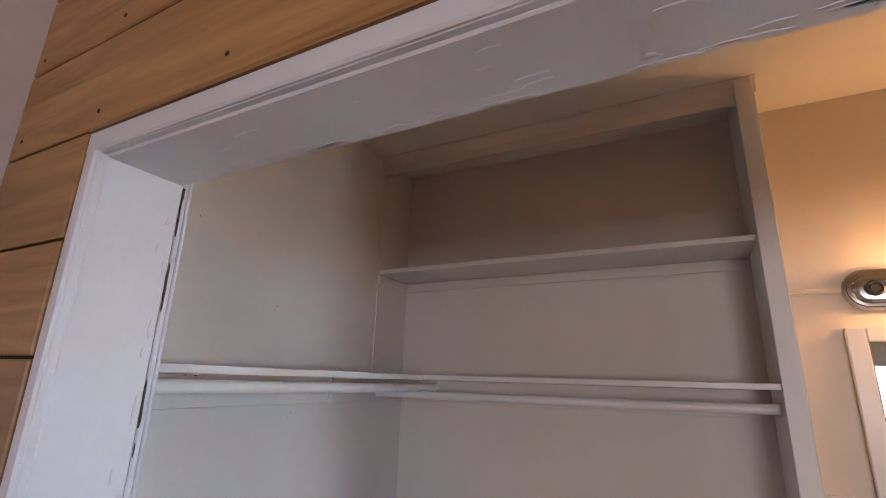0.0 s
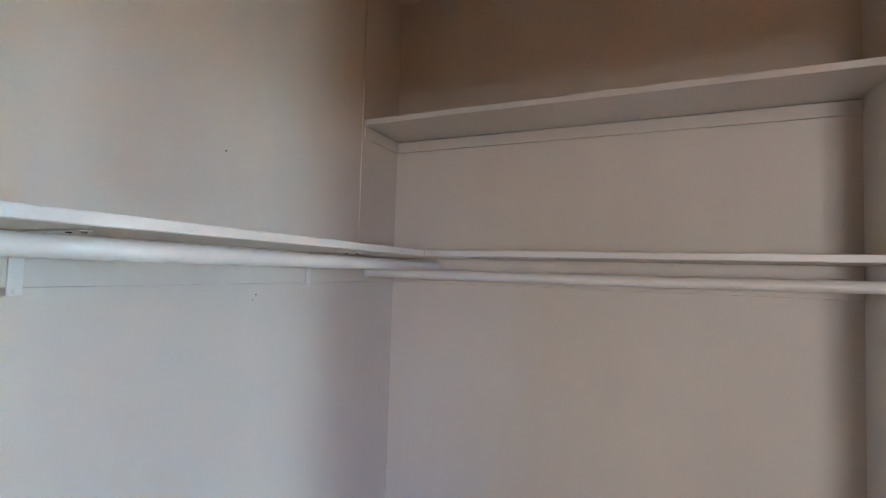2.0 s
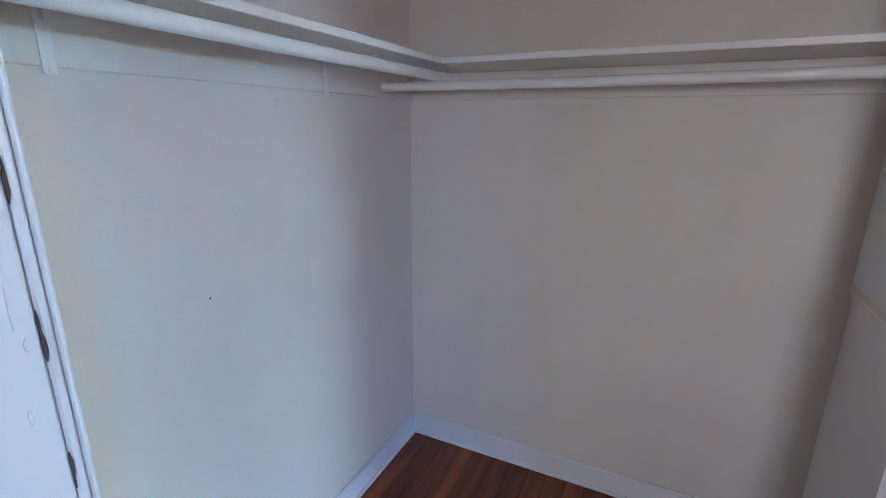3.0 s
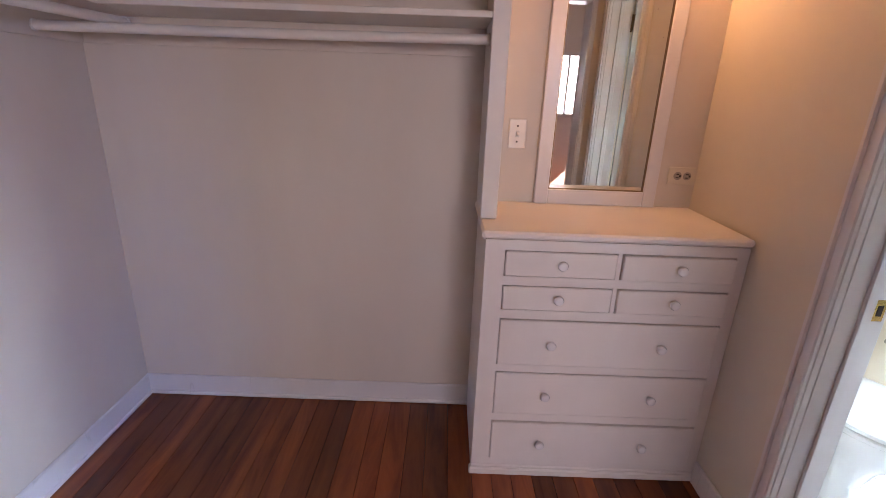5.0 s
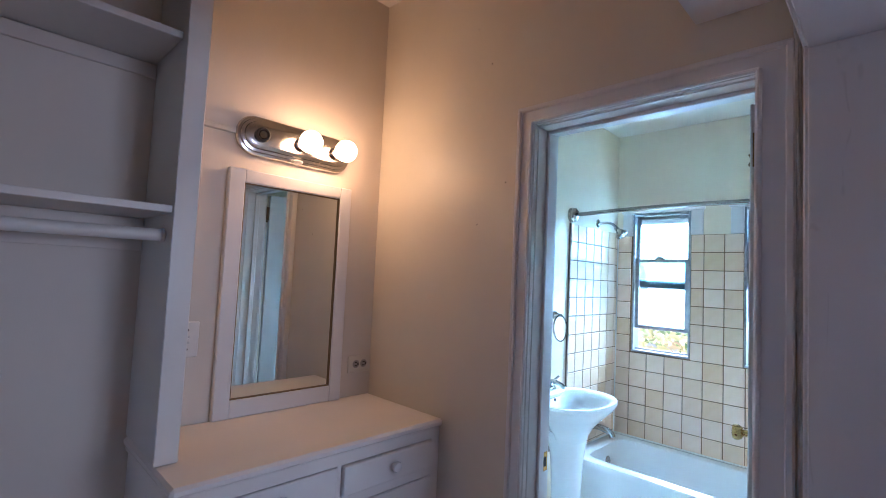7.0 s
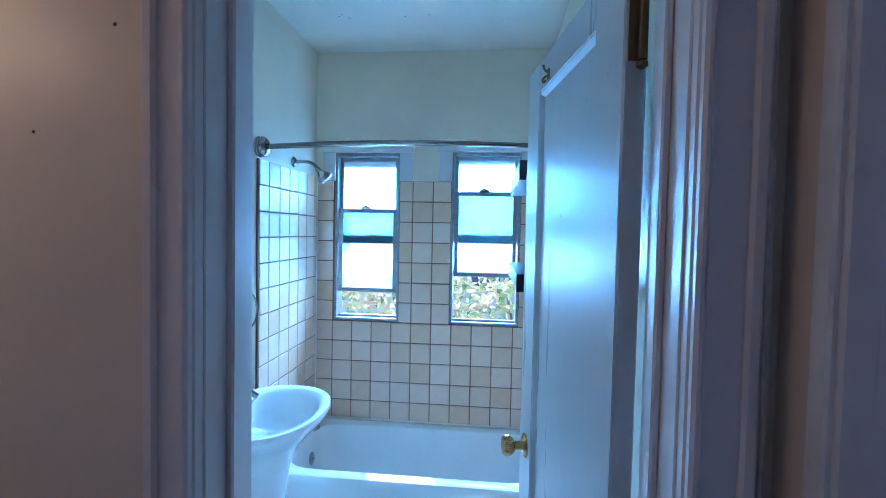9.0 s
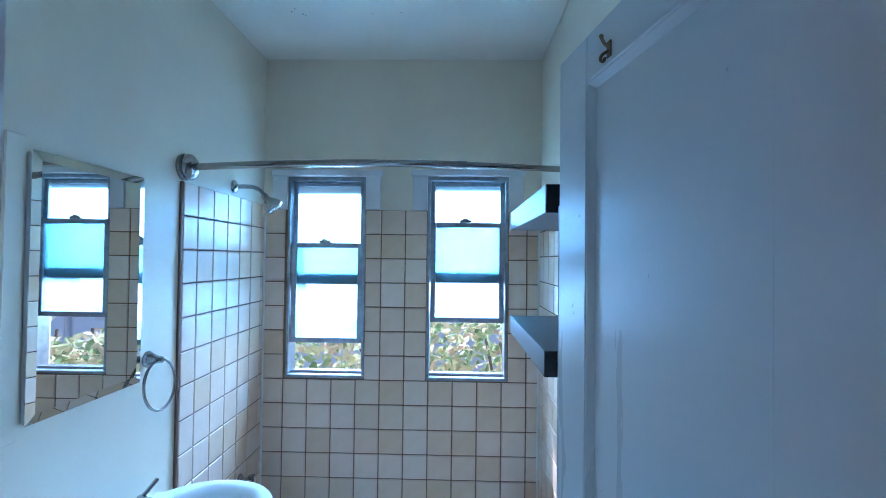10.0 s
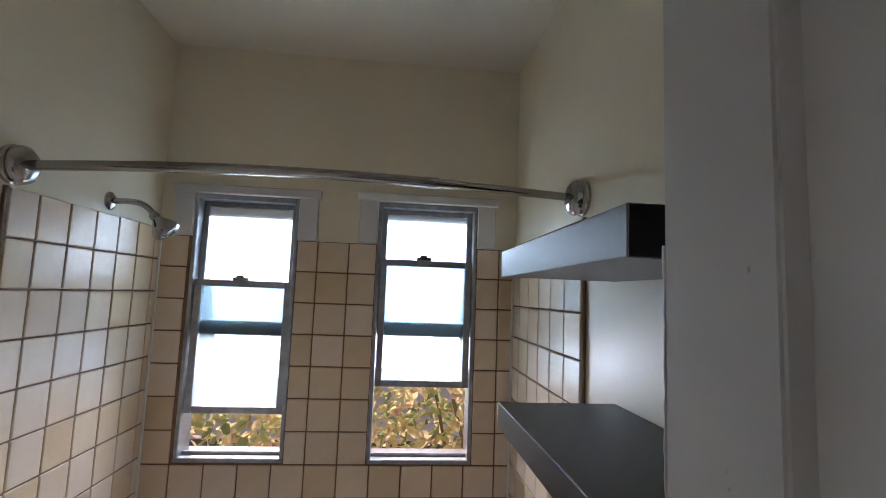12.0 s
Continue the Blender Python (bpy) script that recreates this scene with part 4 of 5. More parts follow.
def towel_ring():
    t = empty("towel_ring", "brushed metal towel ring on the wall", "towel ring")
    x, z = 3.735, 1.325
    part("mount", lathe([(0.026, 0), (0.026, 0.004), (0.018, 0.018), (0.012, 0.034), (0.010, 0.050), (0.005, 0.054)], facing((x, YL - 0.0005, z), (0, -1, 0)), 22), M_STEEL, t, smooth=True)
    c = Vector((x, YL - 0.044, z - 0.078))
    pts = [c + Vector((0.078 * math.sin(2 * math.pi * i / 36), 0.006 * math.cos(2 * math.pi * i / 36), 0.078 * math.cos(2 * math.pi * i / 36))) for i in range(37)]
    part("ring", tube(pts, 0.0045, 10), M_STEEL, t, smooth=True)


towel_ring()


def mirror_cabinet():
    t = empty("medicine_cabinet", "medicine cabinet with a mirror door on the wall", "mirror cabinet")
    x0, x1, z0, z1 = 3.298, 3.678, 1.268, 1.890
    part("body", box(x0 + 0.004, x1 - 0.004, YL - 0.014, YL - 0.0005, z0 + 0.004, z1 - 0.004, 0.002), M_TRIM, t)
    y, k = YL - 0.016, 0.022
    outer = [(x0, z0), (x1, z0), (x1, z1), (x0, z1)]
    inner = [(x0 + k, z0 + k), (x1 - k, z0 + k), (x1 - k, z1 - k), (x0 + k, z1 - k)]
    part("mirror_door", loft([[(a, y + 0.0005, b) for a, b in outer], [(a, y - 0.001, b) for a, b in outer], [(a, y - 0.0045, b) for a, b in inner]]), M_MIRROR, t, "bevelled mirror glass")
    part("surround", boxes([(x0 - 0.055, x0 - 0.004, YL - 0.008, YL - 0.0003, z0 - 0.03, z1 + 0.03)], 0.003), M_BATH, t)


mirror_cabinet()


# ---- wash basin ----
def wash_basin():
    t = empty("pedestal_sink", "white porcelain pedestal wash basin", "sink")
    cx, cy, z = 3.592, -0.342, 0.885
    a, b = 0.285, 0.222
    n = 56

    def rim(k, zz, dy=0.0, kb=None):
        pts = []
        for x, y, _ in oval(cx, cy + dy, a * k, b * (kb or k), zz, n, 2.25):
            pts.append((x, min(y, YL - 0.002), zz))
        return pts

    rings = [rim(0.36, 0.66), rim(0.40, 0.69), rim(0.52, 0.74), rim(0.74, 0.795), rim(0.93, 0.838), rim(1.0, 0.862), rim(1.012, 0.874), rim(1.0, z),
             rim(0.95, z + 0.002), rim(0.86, z - 0.006, -0.012, 0.80), rim(0.80, z - 0.020, -0.016, 0.72), rim(0.72, z - 0.07, -0.016, 0.64), rim(0.55, z - 0.115, -0.016, 0.48), rim(0.25, z - 0.13, -0.014, 0.22)]
    part("bowl", loft(rings), M_PORC, t, smooth=True)
    part("deck", boxes([(cx - 0.20, cx + 0.20, -0.215, YL - 0.002, 0.84, z + 0.006)], 0.018), M_PORC, t, smooth=True)
    part("overflow_hole", lathe([(0.009, 0), (0.009, 0.002), (0.006, 0.0025)], facing((cx, -0.238, 0.852), (0, -1, 0.25)), 16), M_GAP, t)
    part("sink_drain", lathe([(0.022, 0), (0.020, 0.003), (0.006, 0.003)], Matrix.Translation((cx, cy - 0.014, z - 0.131)), 18), M_CHROME, t, "", True)
    ped = [(0.115, 0.105, 0.0), (0.113, 0.103, 0.025), (0.096, 0.088, 0.05), (0.083, 0.076, 0.16), (0.080, 0.073, 0.34), (0.088, 0.080, 0.52), (0.108, 0.095, 0.64), (0.128, 0.105, 0.70)]
    part("pedestal", loft([oval(cx + 0.02, cy + 0.03, p, q, h, 40, 2.6) for p, q, h in ped]), M_PORC, t, smooth=True)
    f = empty("basin_faucet", "chrome two-handle basin faucet", "faucet")
    fz = z + 0.0062
    part("base", box(cx - 0.080, cx + 0.080, -0.205, -0.158, fz, fz + 0.022, 0.010), M_CHROME, f, smooth=True)
    part("spout", tube([Vector((cx, -0.18, fz + 0.015)), Vector((cx, -0.19, fz + 0.045))] + arc((cx, -0.2, fz + 0.058), (cx, -0.24, fz + 0.075), (cx, -0.295, fz + 0.040), 6), 0.0125, 12), M_CHROME, f, smooth=True)
    for s in (-1, 1):
        h = part("tap_stem", lathe([(0.017, 0), (0.014, 0.014), (0.016, 0.024), (0.010, 0.032), (0.001, 0.033)], Matrix.Translation((cx + s * 0.058, -0.18, fz + 0.018)), 16), M_CHROME, f, smooth=True)
        part("lever", tube([(cx + s * 0.058, -0.18, fz + 0.044), (cx + s * 0.090, -0.186, fz + 0.060), (cx + s * 0.115, -0.190, fz + 0.072)], 0.0065, 10), M_CHROME, h, smooth=True)
    part("lift_rod", tube([(cx, -0.160, fz + 0.02), (cx, -0.160, fz + 0.062)], 0.003, 8), M_CHROME, f, smooth=True)
    pl = empty("sink_plumbing", "black supply hose and drain pipe under the basin", "plumbing")
    part("trap", tube([(cx - 0.02, -0.27, 0.60), (cx - 0.06, -0.23, 0.585)] + arc((cx - 0.07, -0.215, 0.58), (cx - 0.09, -0.18, 0.575), (cx - 0.10, YL - 0.002, 0.575), 6), 0.016, 14), M_STEEL, pl, "dull metal drain pipe", smooth=True)
    part("supply_hose", tube(arc((cx - 0.10, -0.22, 0.78), (cx - 0.13, -0.27, 0.64), (cx - 0.20, -0.19, 0.62), 10) + arc((cx - 0.20, -0.19, 0.62), (cx - 0.26, -0.15, 0.60), (cx - 0.27, YL - 0.03, 0.50), 8)[1:], 0.0075, 10), M_RUBBER, pl, smooth=True)
    part("supply_hose", tube(arc((cx - 0.06, -0.22, 0.80), (cx - 0.12, -0.25, 0.72), (cx - 0.10, -0.17, 0.63), 10), 0.0075, 10), M_RUBBER, pl, smooth=True)
    part("shutoff_valve", lathe([(0.012, 0), (0.012, 0.03), (0.018, 0.032), (0.018, 0.044), (0.006, 0.046)], facing((cx - 0.27, YL - 0.001, 0.488), (0, -1, 0)), 14), M_CHROME, pl, "chrome shut-off valve", True)


wash_basin()


# ---- toilet ----
def toilet():
    t = empty("toilet", "white porcelain toilet with its lid closed", "toilet")
    cx, n = 2.925, 44

    def egg(k, y0, y1, z, w=0.18):
        """An egg-shaped ring from y0 (front) to y1 (back), widest behind the middle."""
        out = []
        for i in range(n):
            a = 2 * math.pi * i / n
            s, c = math.sin(a), math.cos(a)
            out.append((cx + w * k * s * (1 + 0.10 * c), (y0 + y1) / 2 + (y1 - y0) / 2 * c, z))
        return out

    part("bowl", loft([egg(0.62, -0.62, -0.26, 0.0), egg(0.60, -0.61, -0.26, 0.03), egg(0.55, -0.58, -0.27, 0.12), egg(0.66, -0.62, -0.26, 0.22), egg(0.92, -0.70, -0.25, 0.32), egg(1.0, -0.735, -0.24, 0.375), egg(0.99, -0.735, -0.24, 0.395)]), M_PORC, t, smooth=True)
    part("seat", loft([egg(1.0, -0.742, -0.30, 0.398), egg(1.03, -0.750, -0.29, 0.402), egg(1.03, -0.750, -0.29, 0.414), egg(1.0, -0.744, -0.30, 0.418)]), M_PORC, t, smooth=True)
    part("lid", loft([egg(1.0, -0.745, -0.29, 0.4215), egg(1.035, -0.754, -0.28, 0.426), egg(1.03, -0.752, -0.28, 0.438), egg(0.95, -0.735, -0.295, 0.446), egg(0.5, -0.62, -0.36, 0.451)]), M_PORC, t, smooth=True)
    k = part("tank", box(cx - 0.20, cx + 0.20, -0.30, YL - 0.014, 0.40, 0.74, 0.022), M_PORC, t, smooth=True)
    part("tank_lid", box(cx - 0.21, cx + 0.21, -0.312, YL - 0.013, 0.741, 0.775, 0.012), M_PORC, k, smooth=True)
    part("flush_lever", tube([(cx - 0.15, -0.302, 0.68), (cx - 0.15, -0.320, 0.68), (cx - 0.09, -0.324, 0.672)], 0.006, 8), M_CHROME, k, smooth=True)


toilet()


# ---- black wall shelves ----
def floating_shelf(label, z0, z1):
    t = empty("floating_shelf", label, "shelf", "black shelves on the bathroom wall")
    part("board", box(3.170, 3.725, YR + 0.0005, -1.272, z0, z1, 0.0015), M_BLACK, t)
    part("corner_cap", box(3.1685, 3.1705, YR + 0.001, -1.273, z0 + 0.001, z1 - 0.001, 0.0005), M_BLACK, t)


floating_shelf("upper black floating wall shelf, empty", 1.745, 1.800)
floating_shelf("lower black floating wall shelf, empty", 1.432, 1.482)


# ---- bedroom windows ----
def pane_window():
    t = empty("window_3", "dark brown wooden window with stacked panes", "window", kind="structure")
    y0, y1, z0, z1 = -2.225, -3.095, 0.505, 2.142
    s = 0.045
    part("window_frame", boxes([(4.69, 4.76, y0 - s, y0, z0, z1), (4.69, 4.76, y1, y1 + s, z0, z1), (4.6905, 4.7595, y1 + s, y0 - s, z0, z0 + s), (4.6905, 4.7595, y1 + s, y0 - s, z1 - s, z1), (4.692, 4.758, -2.69, -2.63, z0 + s, z1 - s)], 0.004), M_DARKWOOD, t)
    for i in range(1, 4):
        z = z0 + s + (z1 - z0 - 2 * s) * i / 4
        part("glazing_bar", box(4.702, 4.748, y1 + s, y0 - s, z - 0.011, z + 0.011, 0.003), M_DARKWOOD, t)
    part("pane", box(4.723, 4.727, y1 + s, y0 - s, z0 + s, z1 - s), M_PALE, t, "pale obscure glass")


def plain_window(name, rows):
    t = empty(name, "white painted bedroom window letting in daylight", "window", kind="structure")
    part("window_frame", boxes(rows, 0.004), M_TRIM, t)


pane_window()
# out of view: this opening is added to let daylight_4 reach the closet
plain_window("unseen_window_4", [(4.69, 4.79, -3.64, -3.60, 1.15, 2.05), (4.69, 4.79, -4.30, -4.26, 1.15, 2.05), (4.691, 4.789, -4.26, -3.64, 1.15, 1.19), (4.691, 4.789, -4.26, -3.64, 2.01, 2.05), (4.70, 4.78, -4.26, -3.64, 1.58, 1.61)])
plain_window("window_5", [(1.9, 1.95, -5.09, -4.99, 1.14, 2.0), (3.31, 3.36, -5.09, -4.99, 1.14, 2.0), (1.95, 3.31, -5.089, -4.991, 1.14, 1.19), (1.95, 3.31, -5.089, -4.991, 1.95, 2.0), (3.03, 3.06, -5.08, -5.0, 1.19, 1.95)])

# ---- outside: hedge, neighbouring house ----
M_LEAF, nt_leaf, b_leaf = shade("variegated_leaves", 0.4)
geo = nt_leaf.nodes.new("ShaderNodeNewGeometry")
r_leaf = ramp(nt_leaf, geo.outputs["Random Per Island"], [(0.0, (0.22, 0.34, 0.18)), (0.2, (0.40, 0.52, 0.30)), (0.4, (0.76, 0.76, 0.46)), (0.75, (0.84, 0.78, 0.55)), (1.0, (0.70, 0.54, 0.44))])
nt_leaf.links.new(r_leaf.outputs[0], b_leaf.inputs["Base Color"])
lt = nt_leaf.nodes.new("ShaderNodeBsdfTranslucent")
nt_leaf.links.new(r_leaf.outputs[0], lt.inputs[0])
lm = add(nt_leaf, "ShaderNodeMixShader", Fac=0.7)
nt_leaf.links.new(b_leaf.outputs[0], lm.inputs[1])
nt_leaf.links.new(lt.outputs[0], lm.inputs[2])
nt_leaf.links.new(lm.outputs[0], nt_leaf.nodes["Material Output"].inputs[0])


def leaf_mesh(rng, count, spot):
    verts, faces = [], []
    for _ in range(count):
        p = Vector(spot(rng))
        d = Vector((rng.gauss(0, 1), rng.gauss(0, 1), rng.gauss(0.3, 0.7))).normalized()
        s = d.cross(Vector((rng.gauss(0, 1), rng.gauss(0, 1), rng.gauss(0, 1)))).normalized()
        u = d.cross(s)
        ln, w = rng.uniform(0.07, 0.14), rng.uniform(0.016, 0.032)
        k = len(verts)
        for a, b, c in ((0, 0, 0), (0.35, 1, 0.10), (0.35, -1, 0.10), (0.7, 0.8, 0.02), (0.7, -0.8, 0.02), (1, 0, -0.12), (0.5, 0, 0)):
            verts.append(p + d * ln * a + s * w * b + u * ln * c)
        faces += [(k, k + 2, k + 6), (k, k + 6, k + 1), (k + 2, k + 4, k + 6), (k + 6, k + 3, k + 1), (k + 4, k + 5, k + 6), (k + 6, k + 5, k + 3)]
    me = bpy.data.meshes.new("leaves")
    me.from_pydata(verts, [], faces)
    me.materials.append(M_LEAF)
    return me


def hedge():
    t = empty("croton_hedge", "leafy hedge of yellow and green leaves outside the windows", "hedge")
    rng = random.Random(5)

    def spot(r):
        y = r.uniform(-3.4, 0.9)
        top = 1.42 + 0.16 * math.sin(y * 3.1) + 0.10 * math.sin(y * 7.7 + 1)
        if -3.4 < y < -1.75:
            top -= 0.42
        z = -0.3 + (top + 0.3) * r.random() ** 0.6
        return (r.uniform(5.75, 6.6), y, z)

    ob = new("leaves", leaf_mesh(rng, 6500, spot))
    ob.parent = t
    tagged(ob, "green, yellow and reddish leaves", kind="stuff")
    for i in range(9):
        y, x = rng.uniform(-3.2, 0.8), rng.uniform(5.9, 6.4)
        pts = [(x, y, -0.52), (x + rng.uniform(-0.08, 0.08), y + rng.uniform(-0.1, 0.1), 0.3), (x + rng.uniform(-0.15, 0.15), y + rng.uniform(-0.2, 0.2), 1.0)]
        part("stem", tube(pts, 0.012, 6), M_STEM, t)


M_STEM = plain("grey_bark", (0.20, 0.16, 0.11), 0.8)
hedge()


def neighbour_house():
    t = empty("neighbour_house", "pale blue-grey stucco house with a grey-green shingle roof", "house")
    st = paint("pale_stucco", (0.74, 0.77, 0.79), 0.8, 0.05, 0.3)
    rf = plain("grey_green_shingles", (0.20, 0.26, 0.26), 0.8, 0, 0.3, 6.0)
    part("wall", boxes([(10.0, 18.0, -16.0, 3.0, -0.6, 2.35)]), st, t)
    rings = [[(9.5, -16.5, 2.32), (9.5, 3.5, 2.32), (18.5, 3.5, 2.32), (18.5, -16.5, 2.32)], [(9.5, -16.5, 2.44), (9.5, 3.5, 2.44), (18.5, 3.5, 2.44), (18.5, -16.5, 2.44)], [(13.9, -14.0, 4.3), (13.9, 0.0, 4.3), (14.1, 0.0, 4.3), (14.1, -14.0, 4.3)]]
    part("roof", loft(rings), rf, t, "grey-green shingle roof")
    for i in range(12):
        z = 2.46 + i * 0.15
        k = (z - 2.44) / 1.86
        part("shingle_course", boxes([(9.5 + 4.4 * k - 0.05, 9.5 + 4.4 * k + 0.02, -16.5 + 2.5 * k, 3.5 - 3.5 * k, z - 0.02, z + 0.02)]), rf, t)
    for y in (-1.4, -4.6, -7.0, -9.6):
        w = part("window", boxes([(9.95, 10.01, y - 0.62, y + 0.62, 0.55, 1.85)], 0.01), M_TRIM, t)
        part("pane", boxes([(9.93, 9.955, y - 0.52, y - 0.03, 0.65, 1.75), (9.93, 9.955, y + 0.03, y + 0.52, 0.65, 1.75)]), plain("dark_window_glass", (0.12, 0.15, 0.18), 0.05), w)
    part("downpipe", tube([(9.96, -5.7, -0.5), (9.96, -5.7, 2.1), (9.7, -5.7, 2.3)], 0.05, 8), M_TRIM, t)
    part("chimney", boxes([(12.2, 12.9, -9.0, -8.2, 2.8, 4.9)], 0.02), st, t)


neighbour_house()

# small nail holes and flecks left in the paint
def specks(name, label, spots, d):
    t = empty(name, label, "nail hole", kind="structure")
    for p, r in spots:
        part("nail_hole", lathe([(r, 0), (r * 0.8, 0.0006)], facing(p, d), 8), M_NAIL, t)


specks("trim_nail_holes_west", "small dark nail holes in the closet side wall", [((0.0002, y, z), r) for y, z, r in ((-1.18, 2.29, 0.003), (-1.10, 2.33, 0.0025), (-1.21, 2.13, 0.002), (-0.86, 1.90, 0.0025), (-0.74, 1.535, 0.0022), (-0.75, 1.52, 0.0018), (-1.02, 1.05, 0.003))], (1, 0, 0))
specks("trim_ceiling_flecks", "small dark flecks in the bathroom ceiling paint", [((x, y, HB - 0.0002), r) for x, y, r in ((4.17, -0.46, 0.004), (4.178, -0.468, 0.003), (4.16, -0.87, 0.003), (3.62, -0.40, 0.002))], (0, 0, -1))
specks("trim_nail_holes_door", "small dark nail holes in the cream wall", [((XR - 0.0002, y, z), r) for y, z, r in ((-0.62, 2.30, 0.003), (-0.58, 1.72, 0.0025), (-0.70, 1.86, 0.003), (-0.55, 2.45, 0.002))], (-1, 0, 0))
specks("trim_ceiling_flecks", "small dark flecks in the bathroom ceiling paint", [((x, y, HB - 0.0002), r) for x, y, r in ((4.15, -0.42, 0.004), (4.13, -0.44, 0.003), (4.17, -0.75, 0.003))], (0, 0, -1))

# ---- pieces: plank wall, floorboards, tiles ----
def share(name, me, parent, loc):
    ob = new(name, me)
    ob.location = loc
    ob.parent = parent
    return ob


def box_mesh(name, b, bev, material):
    bm = box(*b, bev=bev)
    bmesh.ops.recalc_face_normals(bm, faces=bm.faces[:])
    me = bpy.data.meshes.new(name)
    bm.to_mesh(me)
    bm.free()
    me.materials.append(material)
    return me


rp = random.Random(11)
plank_wall = tagged(link("wall_planks", boxes([(0.05, XJL - 0.043, YO - 0.004, YO - 0.0005, 0, H), (XJR + 0.043, 4.69, YO - 0.004, YO - 0.0005, 0, H), (XJL - 0.043, XJR + 0.043, YO - 0.004, YO - 0.0005, ZJ + 0.045, H)]), M_GAP), "wall of knotty pine planks with dark nail heads", "wall", kind="structure")
JOINTS = [2.745, 2.70, 2.495, 2.29, 2.082, 1.878, 1.680, 1.48, 1.28, 1.08, 0.88, 0.68, 0.48, 0.28, 0.10]
nails = bmesh.new()
for a, b in zip(JOINTS[1:], JOINTS):
    spans = [(0.05, XJL - 0.044), (XJR + 0.044, 4.69)] if b < ZJ + 0.1 else [(0.05, 4.69)]
    if a < ZJ + 0.045 < b:
        spans = [(0.05, XJL - 0.044), (XJR + 0.044, 4.69)]
        cap = box_mesh("plank", (XJL - 0.044, XJR + 0.044, -0.018, 0, ZJ + 0.046, b - 0.0025), 0.0025, M_PINE)
        share("plank", cap, plank_wall, (0, YO - 0.0042, 0))
    for x0, x1 in spans:
        share("plank", box_mesh("plank", (x0, x1, -0.018, 0, a + 0.003, b - 0.003), 0.003, M_PINE), plank_wall, (0, YO - 0.0042, 0))
    for x in [0.10, 0.395, 0.72, 1.13, 1.54, 1.95, 2.42, 2.9, 3.5, 4.2]:
        if (x < XJL - 0.05 or x > XJR + 0.05 or a > ZJ) and b - a > 0.1:
            lathe([(0.0045, 0), (0.0045, 0.0012), (0.002, 0.0016)], facing((x + rp.uniform(-0.02, 0.02), YO - 0.0222, a + 0.035 + rp.uniform(0, 0.02)), (0, -1, 0)), 8, nails)
part("nail_heads", nails, M_NAIL, plank_wall)["kind"] = "stuff"

# floorboards run front to back in the closet, the far bedroom is joined
wid = [0.083, 0.095, 0.078]
x = 0.0
while x < XR + 0.05:
    w = rp.choice(wid)
    cut = rp.uniform(-2.5, -1.72) if rp.random() < 0.8 else rp.uniform(-1.5, -0.6)
    for y0, y1 in ((-2.6, cut), (cut, 0.0)):
        me = box_mesh("floorboard", (0.0007, min(w, XR + 0.1 - x) - 0.0007, y0 - cut + 0.0006, y1 - cut - 0.0006, -0.0155, 0.0), 0.0012, M_FLOOR)
        share("floorboard", me, floor, (x, cut, -0.0001))
    x += w
rest = bmesh.new()
x = 0.05
while x < 4.7:
    w = rp.choice(wid)
    box(x + 0.0007, min(x + w, 4.7) - 0.0007, -5.0, -2.602 if x < XR + 0.05 else YO - 0.03, -0.0155, 0.0, bm=rest)
    x += w
part("far_floorboards", rest, M_FLOOR, floor)["kind"] = "stuff"

# wall tiles beside and behind the tub
P, G = 0.1212, 0.0027
tile_cache = {}


def tile(parent, axis, u0, u1, z0, z1, at, into):
    """One glazed tile; axis: the wall runs along 'x' or 'y'; into: the side on which it stands proud."""
    w, h = round(u1 - u0 - 2 * G, 4), round(z1 - z0 - 2 * G, 4)
    if w < 0.012 or h < 0.012:
        return
    key = (axis, w, h, into)
    if key not in tile_cache:
        d0, d1 = sorted((0.0, into * 0.007))
        b = (-w / 2, w / 2, d0, d1, -h / 2, h / 2) if axis == "x" else (d0, d1, -w / 2, w / 2, -h / 2, h / 2)
        tile_cache[key] = box_mesh("tile", b, 0.0022, M_TILE)
    c, z = (u0 + u1) / 2, (z0 + z1) / 2
    ob = share("tile", tile_cache[key], parent, (c, at, z) if axis == "x" else (at, c, z))
    ob.rotation_euler = (rp.uniform(-0.004, 0.004), rp.uniform(-0.004, 0.004), rp.uniform(-0.004, 0.004))


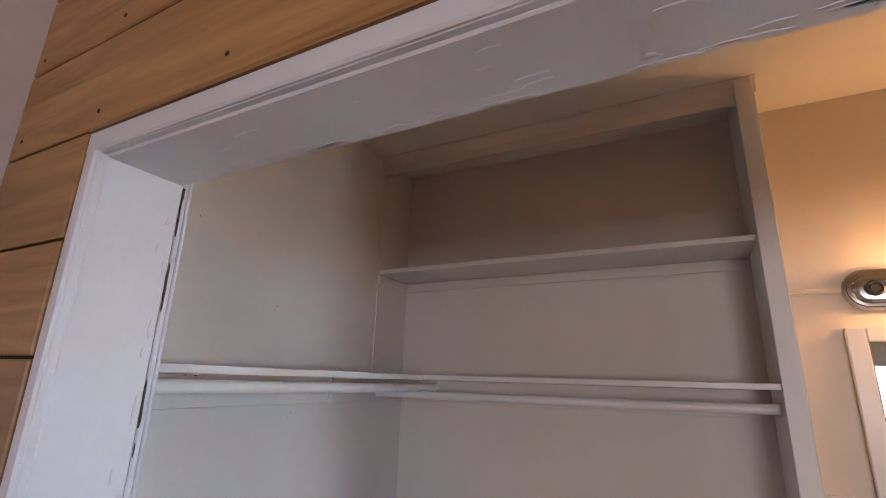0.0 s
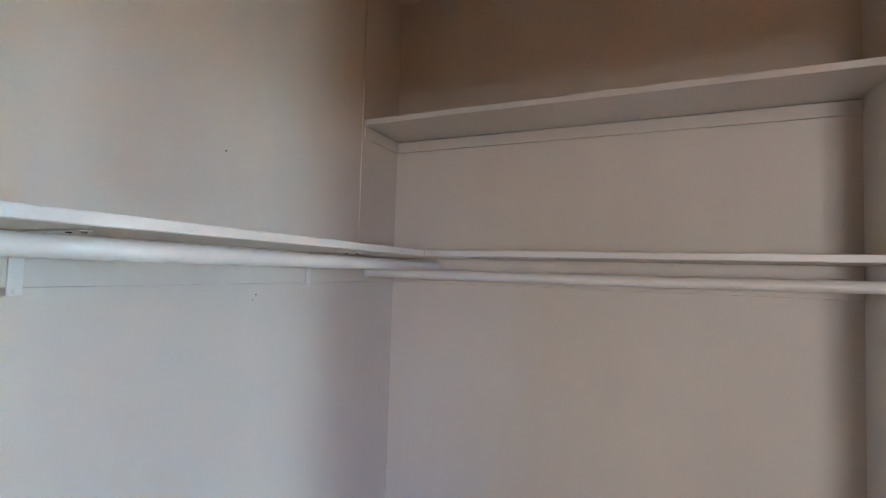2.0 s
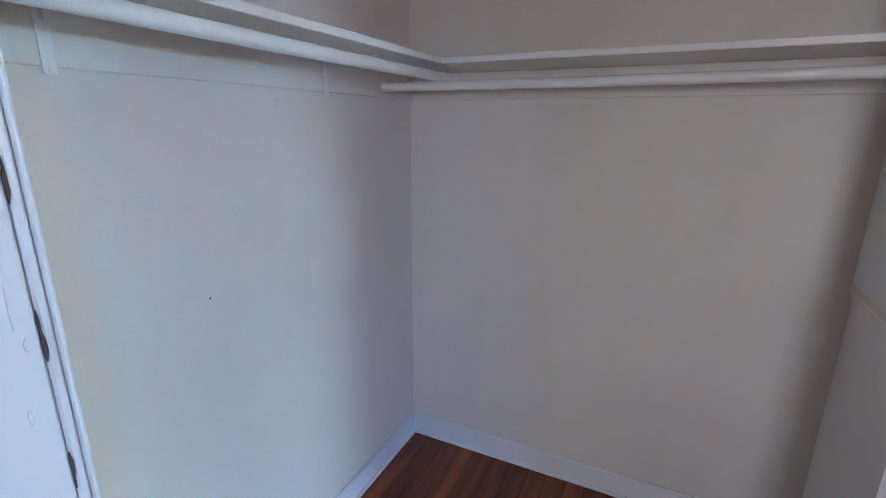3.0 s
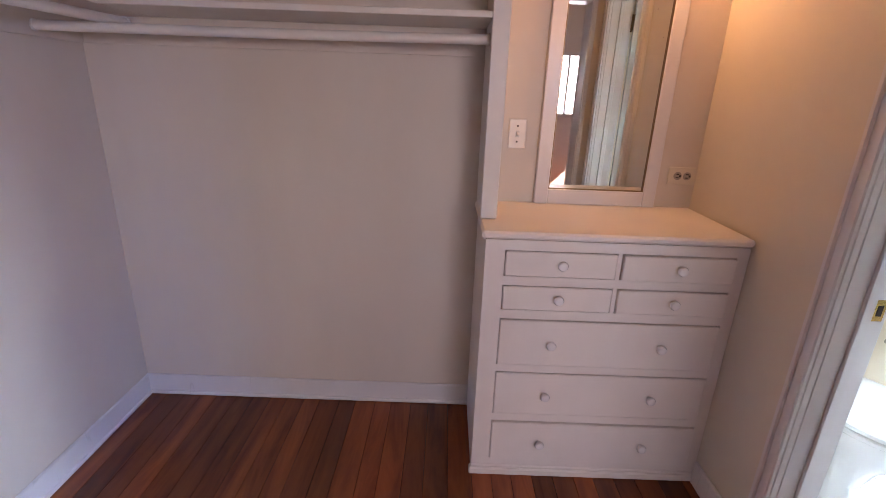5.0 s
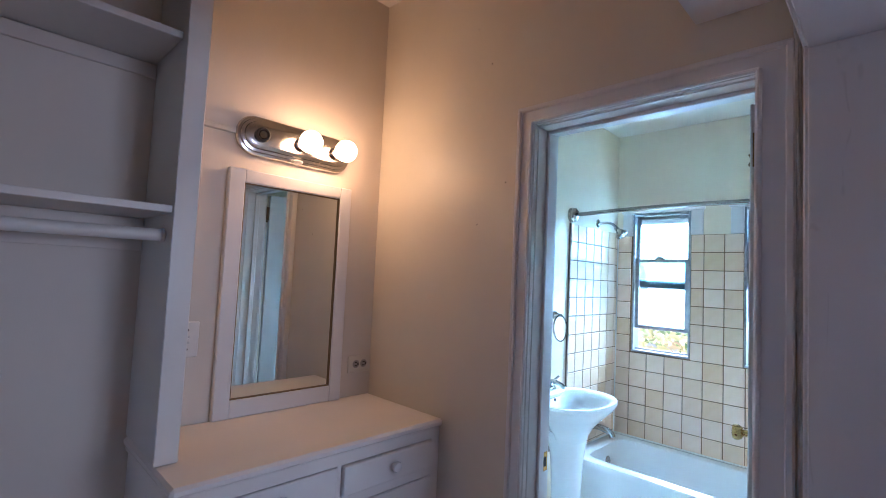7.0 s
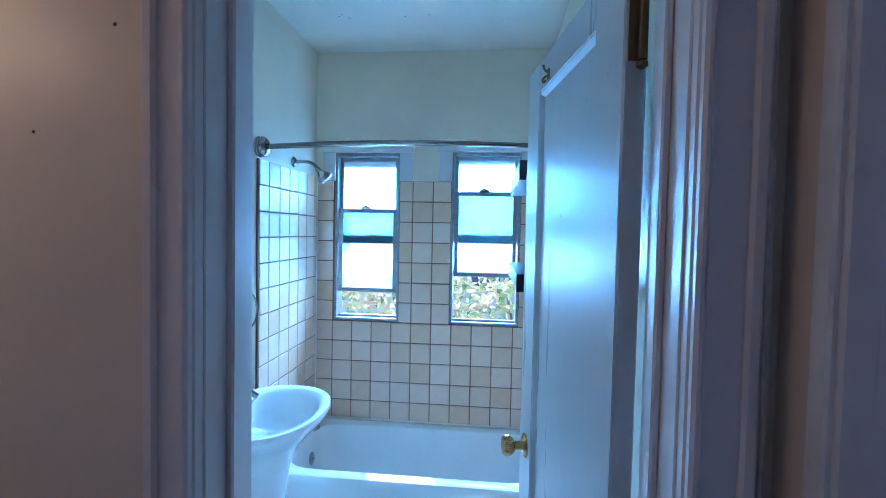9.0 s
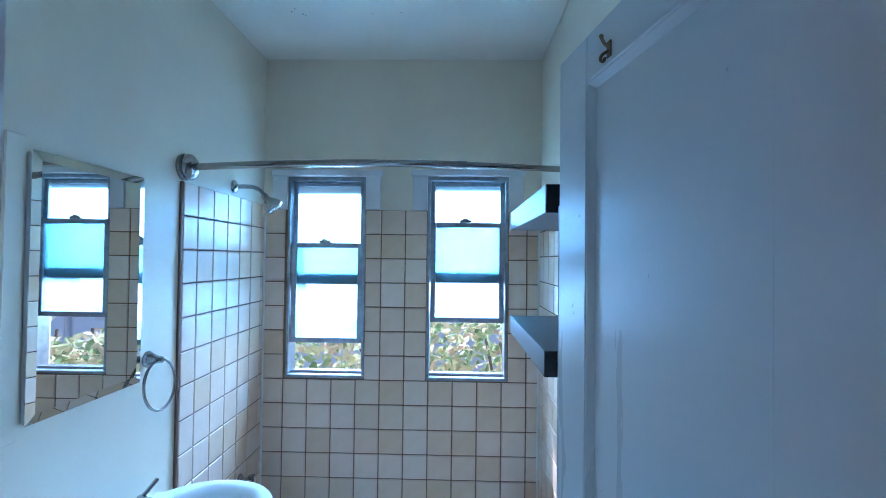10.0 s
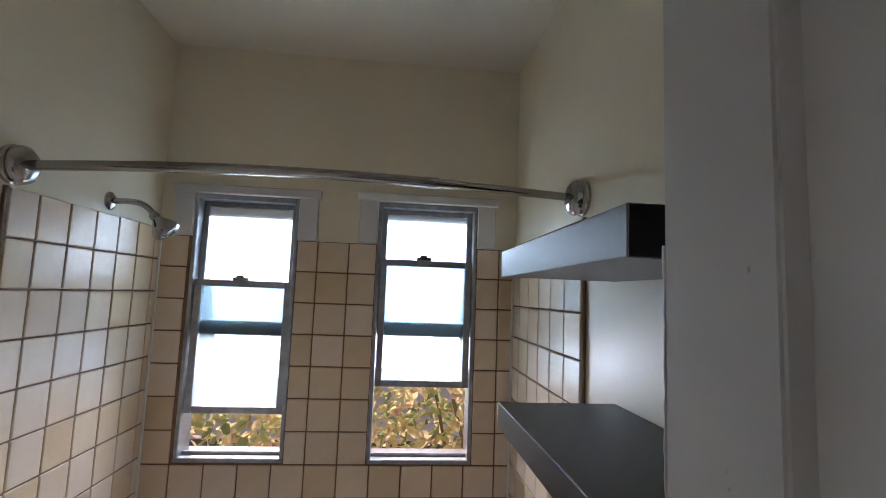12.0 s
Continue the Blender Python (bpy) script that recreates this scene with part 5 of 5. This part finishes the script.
ROWS = [1.893 - P * i for i in range(13)]
cols = [YL - 0.010, -0.246] + [-0.246 - P * i for i in range(1, 11)] + [YR + 0.010]
part("grout", boxes([(XW - 0.0045, XW - 0.0003, YR + 0.004, YL - 0.004, 0.44, W1[2] - 0.002), (XW - 0.0045, XW - 0.0003, W1[0] + 0.001, YL - 0.004, W1[2] - 0.002, 1.893), (XW - 0.0045, XW - 0.0003, W2[0] + 0.001, W1[1] - 0.001, W1[2] - 0.002, 1.893), (XW - 0.0045, XW - 0.0003, YR + 0.004, W2[1] - 0.001, W1[2] - 0.002, 1.893)]), M_GROUT, bath_e)
for zt, zb in zip(ROWS, ROWS[1:] + [0.44]):
    zb = max(zb, 0.44)
    for a, b in zip(cols, cols[1:]):
        segs = [(b, a)]
        if (zt + zb) / 2 > 1.05:
            for w in (W1, W2):
                segs = [q for s in segs for q in ([s] if s[1] <= w[1] or s[0] >= w[0] else [(s[0], w[1] - 0.001), (w[0] + 0.001, s[1])])]
        for s in segs:
            if s[1] - s[0] > 0.016:
                tile(bath_e, "y", s[0], s[1], zb, zt, XW - 0.004, -1)
for wall, y, into in ((bath_n, YL, -1), (bath_s, YR, 1)):
    d0, d1 = sorted((y + into * 0.0003, y + into * 0.0045))
    part("grout", boxes([(3.895, XW - 0.004, d0, d1, 0.44, 1.914)]), M_GROUT, wall)
    part("tile_edge", boxes([(3.886, 3.897, *sorted((y, y + into * 0.010)), 0.44, 1.917)], 0.002), plain("brown_edge", (0.16, 0.09, 0.05), 0.6) if into < 0 else M_GROUT, wall)
    xs = [3.898, 3.991, 4.105, 4.219, 4.333, 4.447, 4.561, XW - 0.012] if into < 0 else [3.898 + 0.1195 * i for i in range(6)] + [XW - 0.012]
    up = 0.025 if into < 0 else 0.018
    for zt, zb in zip([r + up for r in ROWS], [r + up for r in ROWS[1:]] + [0.44]):
        for a, b in zip(xs, xs[1:]):
            tile(wall, "x", a, b, max(zb, 0.44), zt, y + into * 0.004, into)

# hexagon mosaic
R = 0.0135
bm = lathe([(R * 0.94, -0.0055), (R * 0.94, -0.001), (R * 0.86, 0.0)], pose(0, 0, 0, 0, 0, 30), 6)
hex_me = bpy.data.meshes.new("hex_tile")
bm.to_mesh(hex_me)
bm.free()
hex_me.materials.append(M_HEX)
verts, faces, near = [], [], 0
base = [(v.co.x, v.co.y, v.co.z) for v in hex_me.vertices]
polys = [tuple(p.vertices) for p in hex_me.polygons]
j = 0
y = YR + 0.01
while y < YL:
    x = XB + (R * math.sqrt(3) / 2 if j % 2 else 0)
    while x < 3.93:
        if 3.40 < x < 3.76 and -0.98 < y < -0.56 and near < 300:
            share("hex_tile", hex_me, bfloor, (x, y, 0))
            near += 1
        else:
            k = len(verts)
            verts += [(x + a, y + b, c) for a, b, c in base]
            faces += [tuple(k + i for i in q) for q in polys]
        x += R * math.sqrt(3)
    y += R * 1.5
    j += 1
far_me = bpy.data.meshes.new("mosaic_tiles")
far_me.from_pydata(verts, [], faces)
far_me.materials.append(M_HEX)
mo = new("mosaic_tiles", far_me)
mo.parent = bfloor
mo["kind"] = "stuff"
